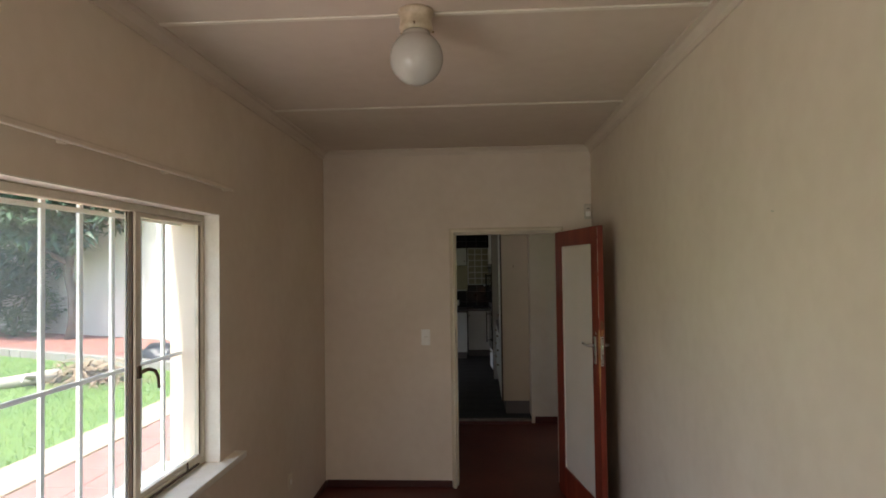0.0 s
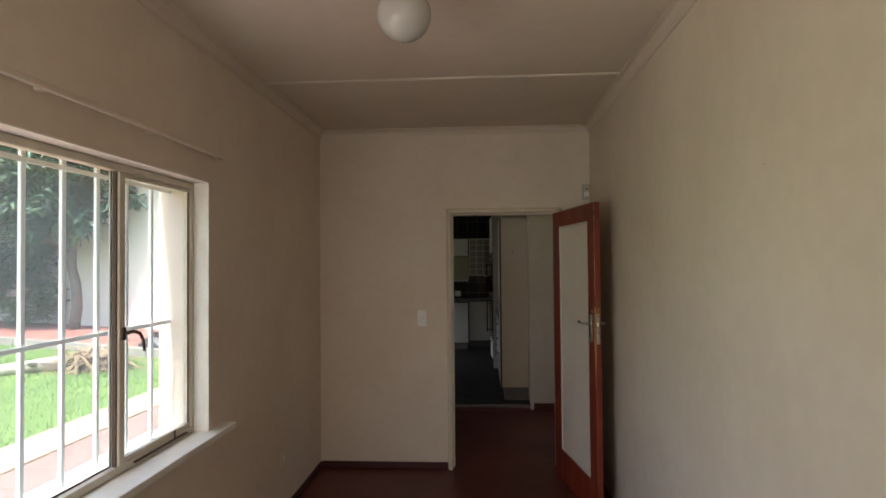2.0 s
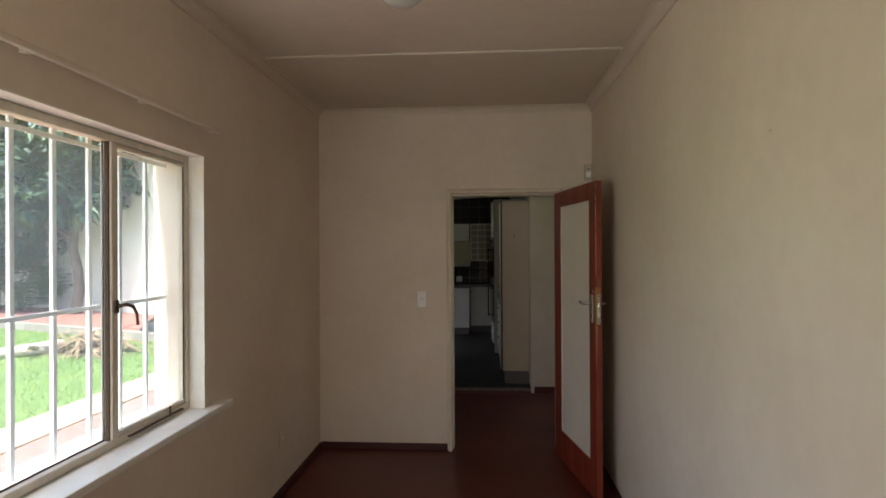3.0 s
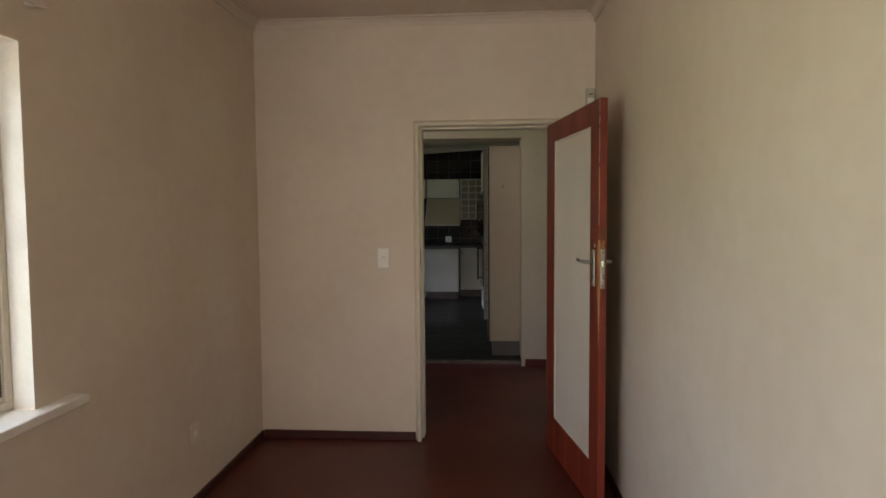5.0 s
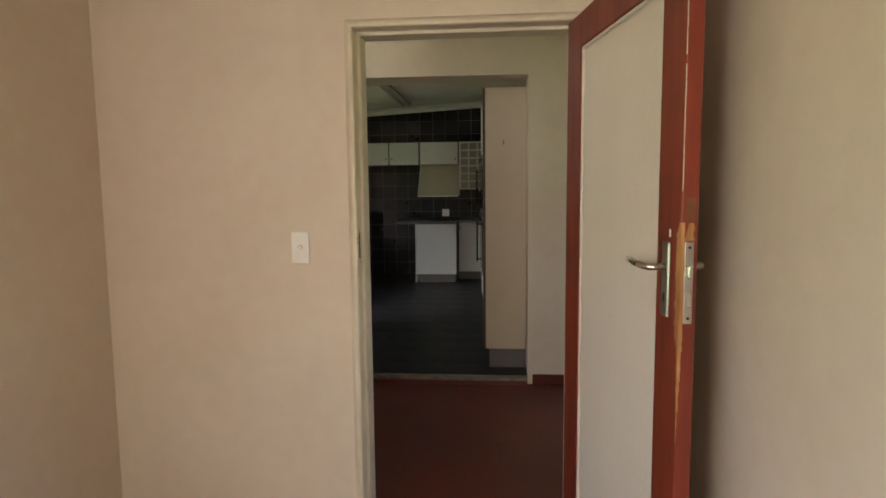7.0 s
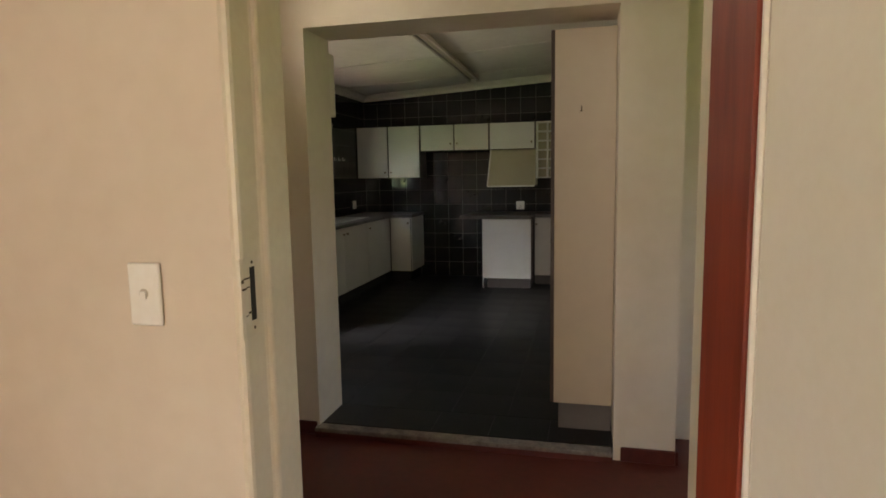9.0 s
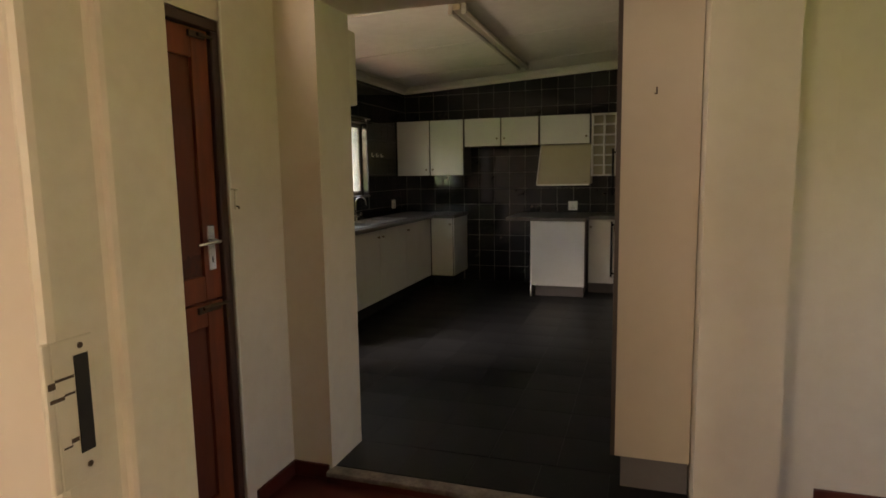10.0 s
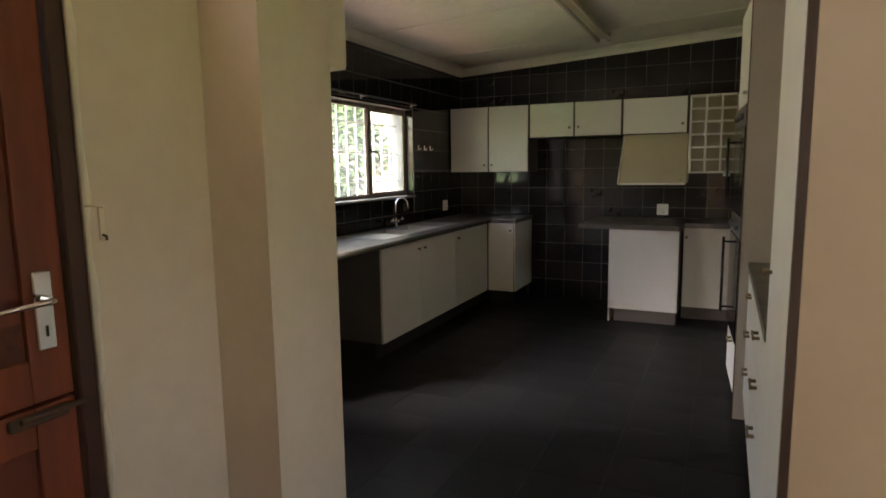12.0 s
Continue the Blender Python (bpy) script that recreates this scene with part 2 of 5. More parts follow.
def cyl(bm, a, b, r0, r1=None, sides=14):
    """A round rod from a to b."""
    a, b = Vector(a), Vector(b)
    r1 = r0 if r1 is None else r1
    made = bmesh.ops.create_cone(bm, cap_ends=True, segments=sides, radius1=r0, radius2=r1, depth=(b - a).length)["verts"]
    m = Matrix.Translation((a + b) / 2) @ (b - a).to_track_quat("Z", "Y").to_matrix().to_4x4()
    bmesh.ops.transform(bm, matrix=m, verts=made)
    return bm


def tube(bm, points, r, sides=10, taper=None):
    """A bent round rod through the points."""
    pts = [Vector(p) for p in points]
    rings = []
    for i, p in enumerate(pts):
        d = (pts[min(i + 1, len(pts) - 1)] - pts[max(i - 1, 0)]).normalized()
        side = d.cross(Vector((0.31, 0.17, 0.93))).normalized()
        up = side.cross(d)
        rr = r if taper is None else r + (taper - r) * i / (len(pts) - 1)
        rings.append([bm.verts.new(p + rr * (math.cos(a) * side + math.sin(a) * up)) for a in (2 * math.pi * k / sides for k in range(sides))])
    for a, b in zip(rings, rings[1:]):
        for k in range(sides):
            bm.faces.new((a[k], a[(k + 1) % sides], b[(k + 1) % sides], b[k]))
    bm.faces.new(rings[0][::-1])
    bm.faces.new(rings[-1])
    return bm


def lathe(bm, centre, profile, sides=28):
    """A turned shape round the z axis; profile of (radius, height)."""
    c = Vector(centre)
    rings = [[bm.verts.new(c + Vector((r * math.cos(a), r * math.sin(a), z))) for a in (2 * math.pi * k / sides for k in range(sides))] for r, z in profile]
    for a, b in zip(rings, rings[1:]):
        for k in range(sides):
            bm.faces.new((a[k], a[(k + 1) % sides], b[(k + 1) % sides], b[k]))
    bm.faces.new(rings[0][::-1])
    bm.faces.new(rings[-1])
    return bm


def mesh_of(name, bm, mat, smooth=False):
    bmesh.ops.recalc_face_normals(bm, faces=bm.faces)
    data = bpy.data.meshes.new(name)
    bm.to_mesh(data)
    bm.free()
    data.materials.append(mat)
    for p in data.polygons:
        p.use_smooth = smooth
    return data


def thing(name, at, label, category, group="", rz=0.0, local=False):
    """An Empty at the base of a thing; its parts are given in the world's metres, or round the base where local."""
    ob = new(name)
    ob.empty_display_size = 0.05
    ob.matrix_basis = pose(*at, 0, 0, rz)
    BASE[ob.name] = Vector((0, 0, 0)) if local else Vector(at)
    return tagged(ob, label, category, group)


def part(name, bm, mat, parent, label="", smooth=False):
    base = BASE[parent.name]
    if base.length:
        bmesh.ops.translate(bm, vec=-base, verts=bm.verts)
    ob = new(name, mesh_of(name, bm, mat, smooth))
    ob.parent = parent
    BASE[ob.name] = base
    return tagged(ob, label)


def structure(name, bm, mat, label, smooth=False):
    ob = new(name, mesh_of(name, bm, mat, smooth))
    BASE[ob.name] = Vector((0, 0, 0))
    return tagged(ob, label, name.split("_")[0], "", "structure")


def single(name, bm, mat, at, label, category, smooth=False, group=""):
    bmesh.ops.translate(bm, vec=-Vector(at), verts=bm.verts)
    ob = new(name, mesh_of(name, bm, mat, smooth))
    ob.location = at
    return tagged(ob, label, category, group)


def panel_with_holes(axis, lo, hi, a0, a1, z0, z1, holes):
    """A wall's blocks. axis: the one across its thickness. holes: (from, to, bottom, top) along it."""
    bm = bmesh.new()
    cuts = sorted({a0, a1, *[v for h in holes for v in h[:2]]})
    for s, e in zip(cuts, cuts[1:]):
        level = z0
        for h in sorted((h for h in holes if h[0] <= s + 1e-6 and h[1] >= e - 1e-6), key=lambda h: h[2]):
            if h[2] > level + 1e-6:
                box(bm, *((lo, hi, s, e) if axis == "x" else (s, e, lo, hi)), level, h[2])
            level = h[3]
        if z1 > level + 1e-6:
            box(bm, *((lo, hi, s, e) if axis == "x" else (s, e, lo, hi)), level, z1)
    bmesh.ops.remove_doubles(bm, verts=bm.verts, dist=1e-5)
    inner = [f for f in bm.faces if len([g for g in bm.faces if g is not f and (g.calc_center_median() - f.calc_center_median()).length < 1e-5])]
    bmesh.ops.delete(bm, geom=inner, context="FACES_ONLY")
    return bm


# ---- measures ----
XW, XO, XE = -1.062, -1.31, 1.124
YN = 0.136
HX = -1.02
CEIL = 2.74
KF = 0.056
OY0, OY1 = 1.965, 2.285
OXL, OXR, OZ = -0.812, 0.785, 2.218
KW, KN, KE = -2.43, 7.10, 1.08
W0, W1, WZ0, WZ1 = -4.95, -2.012, 0.846, 2.057
KW0, KW1, KWZ0, KWZ1 = 4.30, 5.92, 1.21, 2.03
DX0, DX1, DZ = -0.026, 0.893, 2.09
SD0, SD1, SDZ = 0.725, 1.585, 2.05

# ---- the house's shell ----
structure("wall_west", panel_with_holes("x", XO, XW, -7.2, YN - 0.01, -0.2, CEIL, [(W0, W1, WZ0, WZ1)]), PLASTER, "cream plastered outside wall with the bedroom window")
structure("wall_hall_west", panel_with_holes("x", XO, HX, YN - 0.01, OY1, -0.2, CEIL, [(SD0, SD1, -0.2, SDZ), (SD0 + 0.04, SD1 - 0.04, 2.12, 2.5)]), PLASTER, "cream plastered hall wall with the stable door")
structure("wall_east", blocks((XE, XE + 0.12, -7.2, 0.0, -0.2, CEIL)), PLASTER, "plain cream plastered bedroom wall")
structure("wall_bedroom_north", panel_with_holes("y", 0.0, YN, XW, 3.6, -0.2, CEIL, [(DX0 + 0.005, DX1 - 0.005, -0.2, DZ - 0.005)]),
          PLASTER, "cream plastered wall with the bedroom doorway")
# unseen opening, added to hold the rear fill lamp
structure("wall_south", panel_with_holes("y", -7.2, -7.0, XW, XE, -0.2, CEIL, [(0.60, 1.06, 0.9, 2.06)]), PLASTER, "cream plastered back wall with an added unseen opening")
structure("wall_kitchen_south", panel_with_holes("y", OY0, OY1, HX, 1.078, -0.2, 3.0, [(OXL, OXR, -0.2, OZ)]), PLASTER, "cream plastered wall with a wide kitchen opening")
structure("wall_kitchen_south_outer", blocks((KW - 0.24, XO, OY0, OY1, -0.2, 3.0)), PLASTER, "kitchen wall beside the garden")
structure("wall_hall_north", blocks((1.078, 3.6, OY1 + 0.06, OY1 + 0.22, -0.2, CEIL)), PLASTER, "cream plastered passage wall")
# the hole in this unseen wall is added for the passage fill
structure("wall_hall_east", panel_with_holes("x", 3.6, 3.75, 0.0, 2.6, -0.2, CEIL, [(0.7, 1.8, 0.9, 2.05)]), PLASTER, "cream plastered end wall of the passage")
structure("floor", blocks((XW, XE, -7.0, 0.0, -0.2, 0.0), (XW, 3.6, 0.0, OY0, -0.2, 0.0), (1.078, 3.6, OY0, OY1 + 0.06, -0.2, 0.0)), FLOOR, "polished dark red floor")
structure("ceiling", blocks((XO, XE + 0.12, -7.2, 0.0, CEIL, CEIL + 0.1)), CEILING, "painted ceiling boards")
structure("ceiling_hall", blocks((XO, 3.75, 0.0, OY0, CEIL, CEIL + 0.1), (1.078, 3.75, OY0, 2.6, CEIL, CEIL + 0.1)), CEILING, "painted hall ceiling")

# kitchen shell
k_west = structure("wall_kitchen_west", panel_with_holes("x", KW - 0.24, KW - 0.0018, OY1, KN + 0.2, -0.2, 3.0, [(KW0, KW1, KWZ0, KWZ1), (2.5, 3.0, -0.2, 2.05)]), GROUT, "black tiled kitchen wall with the sink window")
k_north = structure("wall_kitchen_north", blocks((KW - 0.0018, KE + 0.2, KN + 0.0018, KN + 0.2, -0.2, 3.0)), GROUT, "black tiled kitchen back wall")
structure("wall_kitchen_east", blocks((KE, KE + 0.2, OY1, KN + 0.008, -0.2, 3.0)), PLASTER, "painted kitchen wall behind the tall cupboards")
k_floor = structure("floor_kitchen", blocks((KW - 0.008, KE, OY1, KN + 0.008, -0.2, KF - 0.004), (OXL, OXR, OY0 + 0.03, OY1, -0.2, KF - 0.004)), FLOOR_JOINT, "charcoal tiled kitchen floor")
SLOPE = 0.058


def kz(x):
    """Height of the sloping kitchen ceiling."""
    return 2.568 + (x - KW) * SLOPE


bm = bmesh.new()
box(bm, KW - 0.24, KE + 0.2, OY1, KN + 0.2, 0, 0.08)
for v in bm.verts:
    v.co.z += kz(v.co.x)
structure("ceiling_kitchen", bm, CEILING_K, "sloping painted kitchen ceiling")
bm = bmesh.new()
box(bm, KW - 0.30, 1.5, OY0 + 0.002, OY1, 3.0, 3.06)
structure("ceiling_over_opening", bm, PLASTER, "closing slab over the wall")


def cornice(name, a, b, inward, top_a, top_b, size, label):
    """A cove along the top of a wall from a to b."""
    a, b, n = Vector((*a, 0)), Vector((*b, 0)), Vector((*inward, 0))
    prof = [(0, -size), (0.15 * size, -size), (0.22 * size, -0.62 * size), (0.62 * size, -0.22 * size), (size, -0.15 * size), (size, 0), (0, 0)]
    bm = bmesh.new()
    rings = [[bm.verts.new(p + n * u + Vector((0, 0, top + w))) for u, w in prof] for p, top in ((a, top_a), (b, top_b))]
    k = len(prof)
    for i in range(k):
        bm.faces.new((rings[0][i], rings[0][(i + 1) % k], rings[1][(i + 1) % k], rings[1][i]))
    bm.faces.new(rings[0])
    bm.faces.new(rings[1][::-1])
    structure(name, bm, CEILING if "kitchen" not in name else CEILING_K, label)


cornice("trim_cornice_west", (XW, -7.0), (XW, 0), (1, 0), CEIL, CEIL, 0.06, "small painted ceiling cove")
cornice("trim_cornice_east", (XE, -7.0), (XE, 0), (-1, 0), CEIL, CEIL, 0.06, "small painted ceiling cove")
cornice("trim_cornice_north", (XW, 0), (XE, 0), (0, -1), CEIL, CEIL, 0.05, "small painted ceiling cove")
cornice("trim_kitchen_cornice_north", (KW, KN), (KE, KN), (0, -1), kz(KW), kz(KE), 0.085, "pale kitchen ceiling cove")
cornice("trim_kitchen_cornice_west", (KW, OY1), (KW, KN), (1, 0), kz(KW), kz(KW), 0.085, "pale kitchen ceiling cove")
for y in (-1.35, -2.665, -3.95, -5.25):
    structure("trim_ceiling_batten", blocks((XW + 0.05, XE - 0.05, y - 0.013, y + 0.013, CEIL - 0.008, CEIL - 0.0005), bevel=0.003), BATTEN, "pale cover strip on the ceiling boards")
for y in (6.35, 5.1, 3.8):
    bm = bmesh.new()
    box(bm, KW + 0.08, KE, y - 0.012, y + 0.012, -0.006, 0.002)
    for v in bm.verts:
        v.co.z += kz(v.co.x)
    structure("trim_kitchen_ceiling_strip", bm, CEILING_K, "thin ceiling board joint strip")

SK = 0.055
for name, row in (("north_left", (XW + 0.012, DX0 - 0.001, -0.014, -0.0005, 0.0005, SK)), ("north_right", (DX1 + 0.001, XE - 0.013, -0.014, -0.0005, 0.0005, SK)),
                  ("west", (XW + 0.0005, XW + 0.014, -6.99, -0.0145, 0.0005, SK)), ("east", (XE - 0.014, XE - 0.0005, -6.99, -0.0145, 0.0005, SK)),
                  ("hall_west_b", (HX + 0.0005, HX + 0.014, SD1 + 0.07, OY0 - 0.015, 0.0005, SK + 0.02)), ("hall_west_a", (HX + 0.0005, HX + 0.014, YN + 0.001, SD0 - 0.07, 0.0005, SK + 0.02)),
                  ("hall_stub", (HX + 0.001, OXL - 0.012, OY0 - 0.014, OY0 - 0.0005, 0.0005, SK + 0.02)), ("hall_pier", (OXR + 0.035, 1.078, OY0 - 0.014, OY0 - 0.0005, 0.0005, SK + 0.02)),
                  ("hall_pier_side", (1.0785, 1.093, OY0 - 0.014, OY1 + 0.04, 0.0005, SK + 0.02)), ("hall_north", (1.094, 3.6, OY1 + 0.042, OY1 + 0.0595, 0.0005, SK + 0.03))):
    structure("baseboard_" + name, blocks(row, bevel=0.004), FLOOR if name.startswith("hall") else SKIRT, "low dark oxblood painted skirting")
structure("trim_step_edge", blocks((OXL - 0.012, OXR - 0.004, OY0 - 0.045, OY0 + 0.03, KF - 0.026, KF - 0.001), bevel=0.007, seg=2), STEP_EDGE, "worn pale edge of the low kitchen step")
structure("trim_step_riser", blocks((OXL - 0.010, OXR - 0.006, OY0 - 0.038, OY0 + 0.029, -0.05, KF - 0.0262)), FLOOR, "dark red painted riser of the kitchen step")

# ---- bedroom ----


def steel_window(name, x, y0, y1, z0, z1, mullions, label, handle_at, paint=STEEL_PAINT):
    """A painted steel window in the plane x: outer frame, mullions, panes and a casement."""
    w = thing(name, (x, (y0 + y1) / 2, z0), label, "window")
    w["kind"] = "structure"
    f = 0.03
    part("window_frame", blocks((x - 0.02, x + 0.02, y0, y1, z0, z0 + f), (x - 0.02, x + 0.02, y0, y1, z1 - f, z1),
                                (x - 0.02, x + 0.02, y0, y0 + f, z0 + f, z1 - f), (x - 0.02, x + 0.02, y1 - f, y1, z0 + f, z1 - f), bevel=0.003), paint, w)
    edges = [y0 + f, *mullions, y1 - f]
    for m in mullions:
        part("mullion", blocks((x - 0.022, x + 0.024, m - 0.021, m + 0.021, z0 + f, z1 - f), bevel=0.004), paint, w)
        part("glazing_line", blocks((x + 0.001, x + 0.016, m - 0.029, m - 0.0215, z0 + f + 0.001, z1 - f - 0.001)), RUSTY, w, "dark rusty glazing line")
    for i, (a, b) in enumerate(zip(edges, edges[1:])):
        a, b = a + (0.021 if i else 0), b - (0.021 if i < len(edges) - 2 else 0)
        g = part("pane", blocks((x - 0.004, x, a + 0.012, b - 0.012, z0 + f + 0.012, z1 - f - 0.012)), GLASS, w)
        g.visible_shadow = False
        if i == len(edges) - 2:
            s = part("sash", blocks((x - 0.012, x + 0.012, a + 0.002, b - 0.002, z0 + f + 0.002, z0 + f + 0.018), (x - 0.012, x + 0.012, a + 0.002, b - 0.002, z1 - f - 0.018, z1 - f - 0.002),
                                    (x - 0.012, x + 0.012, a + 0.002, a + 0.018, z0 + f + 0.018, z1 - f - 0.018), (x - 0.012, x + 0.012, b - 0.018, b - 0.002, z0 + f + 0.018, z1 - f - 0.018), bevel=0.002), paint, w)
            part("hinge_edge", blocks((x + 0.0125, x + 0.0145, b - 0.019, b - 0.012, z0 + f + 0.02, z1 - f - 0.02)), RUSTY, s, "rusty dark sash edge")
            bm = bmesh.new()
            box(bm, x + 0.024, x + 0.034, a - 0.035, a - 0.008, handle_at - 0.02, handle_at + 0.03, bevel=0.003)
            tube(bm, [(x + 0.036, a - 0.02, handle_at + 0.006), (x + 0.05, a + 0.01, handle_at + 0.012), (x + 0.056, a + 0.045, handle_at + 0.0), (x + 0.055, a + 0.07, handle_at - 0.03), (x + 0.053, a + 0.082, handle_at - 0.075)], 0.008, 8, 0.006)
            part("window_handle", bm, RUSTY, w, "dark worn casement handle", True)
            bm = bmesh.new()
            box(bm, x + 0.021, x + 0.031, a + 0.06, b - 0.05, z0 + 0.012, z0 + 0.018)
            cyl(bm, (x + 0.026, b - 0.16, z0 + 0.015), (x + 0.026, b - 0.16, z0 + 0.055), 0.005, 0.004, 8)
            part("casement_stay", bm, RUSTY, w, "rusty peg stay")
        part("putty", blocks((x - 0.010, x - 0.006, a + 0.001, a + 0.008, z0 + f, z1 - f), (x - 0.010, x - 0.006, b - 0.008, b - 0.001, z0 + f, z1 - f),
                             (x - 0.010, x - 0.006, a, b, z0 + f, z0 + f + 0.006)), RUSTY, w, "cracked dark putty line")
    return w


steel_window("window_bedroom", -1.155, W0 + 0.002, W1 - 0.002, WZ0 + 0.008, WZ1 - 0.006, (-4.36, -3.44, -2.60), "cream painted steel casement window", 1.385)
# painted reveal and sill inside
structure("trim_window_reveal", blocks((-1.134, XW + 0.002, W1 - 0.004, W1 + 0.0006, WZ0 + 0.002, WZ1 - 0.004), (-1.134, XW + 0.002, W0, W1 - 0.004, WZ1 - 0.004, WZ1 + 0.0006)), WINDOW_PAINT, "white painted window reveal")
structure("window_sill", blocks((-1.134, XW + 0.06, W0 - 0.2, W1 + 0.19, WZ0 - 0.028, WZ0 + 0.004), bevel=0.006, seg=2), WINDOW_PAINT, "white painted sill board")
structure("window_sill_outside", blocks((XO - 0.05, -1.178, W0, W1, WZ0 - 0.02, WZ0 + 0.006), bevel=0.004), PLASTER_OUT, "white outside window sill")

bars = thing("burglar_bars", (-1.265, W0, WZ0), "white painted steel burglar bars outside the window", "bars")
for y in [-2.165 - 0.196 * i for i in range(10)]:
    if y > W0 + 0.03:
        part("bar", blocks((-1.272, -1.258, y - 0.011, y + 0.011, WZ0 + 0.008, WZ1 - 0.002), bevel=0.002), BAR_PAINT, bars)
for z in (1.382, 2.012):
    part("rail", blocks((-1.257, -1.249, W0, W1, z - 0.009, z + 0.009), bevel=0.002), BAR_PAINT, bars)

rail = thing("curtain_rail", (-1.03, -2.9, 2.19), "thin cream curtain rail fixed above the window", "rail")
part("track", blocks((-1.036, -1.016, -4.3, -1.93, 2.180, 2.201), bevel=0.005, seg=2), PLASTER, rail)
for y in (-1.97, -2.55, -3.15, -3.75, -4.25):
    part("bracket", blocks((XW + 0.0005, -1.036, y - 0.012, y + 0.012, 2.178, 2.206), bevel=0.003), TRIM, rail)

lamp = thing("ceiling_lamp", (-0.01, -2.69, CEIL), "opal glass globe on an old enamel ceiling base", "lamp")
part("base", lathe(bmesh.new(), (-0.01, -2.69, CEIL), [(0.066, -0.0005), (0.068, -0.012), (0.060, -0.018), (0.058, -0.05), (0.063, -0.06), (0.060, -0.075), (0.05, -0.08)], 32), PORCELAIN, lamp, "stained enamel lamp base", True)
part("globe", lathe(bmesh.new(), (-0.01, -2.69, CEIL - 0.178), [(0.050, 0.099), (0.054, 0.086)] + [(0.099 * math.sin(a), 0.099 * math.cos(a)) for a in np.linspace(0.6, 3.1, 18)], 40), OPAL, lamp, "white opal globe", True)
for k in range(3):
    a = 2.1 * k + 0.5
    part("screw", cyl(bmesh.new(), (-0.01 + 0.058 * math.cos(a), -2.69 + 0.058 * math.sin(a), CEIL - 0.068), (-0.01 + 0.072 * math.cos(a), -2.69 + 0.072 * math.sin(a), CEIL - 0.068), 0.004, sides=8), DULL_BRASS, lamp)

det = thing("motion_sensor", (1.094, -0.02, 2.14), "small cream alarm sensor in the wall corner", "sensor")
bm = bmesh.new()
box(bm, 1.062, 1.118, -0.042, -0.004, 2.145, 2.265, bevel=0.008, seg=2)
part("body", bm, PLASTIC_DIM, det, "", True)
part("lens", blocks((1.070, 1.110, -0.047, -0.041, 2.165, 2.205), bevel=0.003), PLASTIC, det, "white sensor lens")
part("led_slot", blocks((1.078, 1.102, -0.0445, -0.0415, 2.225, 2.231)), DARK, det)


def wall_switch(x, y, z):
    s = thing("light_switch", (x, y, z), "white plastic rocker light switch on the plaster", "switch")
    part("plate", blocks((x - 0.037, x + 0.037, y - 0.011, y - 0.0005, z - 0.065, z + 0.065), bevel=0.006, seg=3), PLASTIC, s, "", True)
    part("surround", cyl(bmesh.new(), (x, y - 0.0108, z + 0.002), (x, y - 0.0118, z + 0.002), 0.0105, sides=20), PLASTIC_DIM, s)
    part("rocker", blocks((x - 0.0072, x + 0.0072, y - 0.0158, y - 0.0116, z - 0.009, z + 0.008), bevel=0.0025, seg=2), PLASTIC, s)
    return s


wall_switch(-0.228, 0.0, 1.207)
plate = thing("wall_blank_plate", (XW, -0.945, 0.375), "painted-over blank plate low on the wall", "plate")
part("cover", blocks((XW + 0.0005, XW + 0.009, -0.985, -0.905, 0.33, 0.43), bevel=0.003, seg=2), TRIM, plate)
part("outlet", cyl(bmesh.new(), (XW + 0.009, -0.945, 0.375), (XW + 0.013, -0.945, 0.375), 0.016, 0.013, 16), PLASTIC, plate, "small round white outlet")
nail = single("wall_nail", cyl(cyl(bmesh.new(), (XE + 0.002, -2.98, 1.945), (XE - 0.006, -2.98, 1.947), 0.0014, sides=6), (XE - 0.006, -2.98, 1.947), (XE - 0.0075, -2.98, 1.9473), 0.0028, sides=8), PLASTIC_DIM, (XE, -2.98, 1.945), "small dull nail in the plaster", "nail")

# pressed steel door frame
frame_thing = thing("door_frame", (0.43, 0.06, 0.0), "cream painted pressed steel door frame", "door frame")
frame_thing["kind"] = "structure"


def frame_section():
    """The pressed profile: (depth into the opening, way through the wall)."""
    return [(0.0, -0.001), (0.008, -0.018), (0.016, -0.030), (0.027, -0.035), (0.035, -0.033), (0.038, -0.026), (0.038, 0.036), (0.042, 0.041), (0.049, 0.042), (0.052, 0.047),
            (0.052, YN + 0.002), (0.047, YN + 0.008), (0.014, YN + 0.009), (0.0, YN + 0.001)]


def swept(place_a, place_b):
    bm = bmesh.new()
    rings = [[bm.verts.new(place(u, y)) for u, y in frame_section()] for place in (place_a, place_b)]
    k = len(rings[0])
    for i in range(k):
        bm.faces.new((rings[0][i], rings[0][(i + 1) % k], rings[1][(i + 1) % k], rings[1][i]))
    bm.faces.new(rings[0])
    bm.faces.new(rings[1][::-1])
    return bm


left_jamb = part("jamb", swept(lambda u, y: (DX0 + u, y, 0.0005), lambda u, y: (DX0 + u, y, DZ - u)), TRIM, frame_thing)
part("jamb", swept(lambda u, y: (DX1 - u, y, 0.0005), lambda u, y: (DX1 - u, y, DZ - u)), TRIM, frame_thing)
part("head", swept(lambda u, y: (DX0 + u, y, DZ - u), lambda u, y: (DX1 - u, y, DZ - u)), TRIM, frame_thing)
FX = DX0 + 0.0382
bm = blocks((FX, FX + 0.0018, -0.034, 0.013, 1.131, 1.287), bevel=0.0008)
box(bm, FX - 0.006, FX + 0.0018, -0.043, -0.0335, 1.131, 1.287, bevel=0.003, seg=2)
strike = part("strike_plate", bm, TRIM, left_jamb, "paint-smeared strike plate")
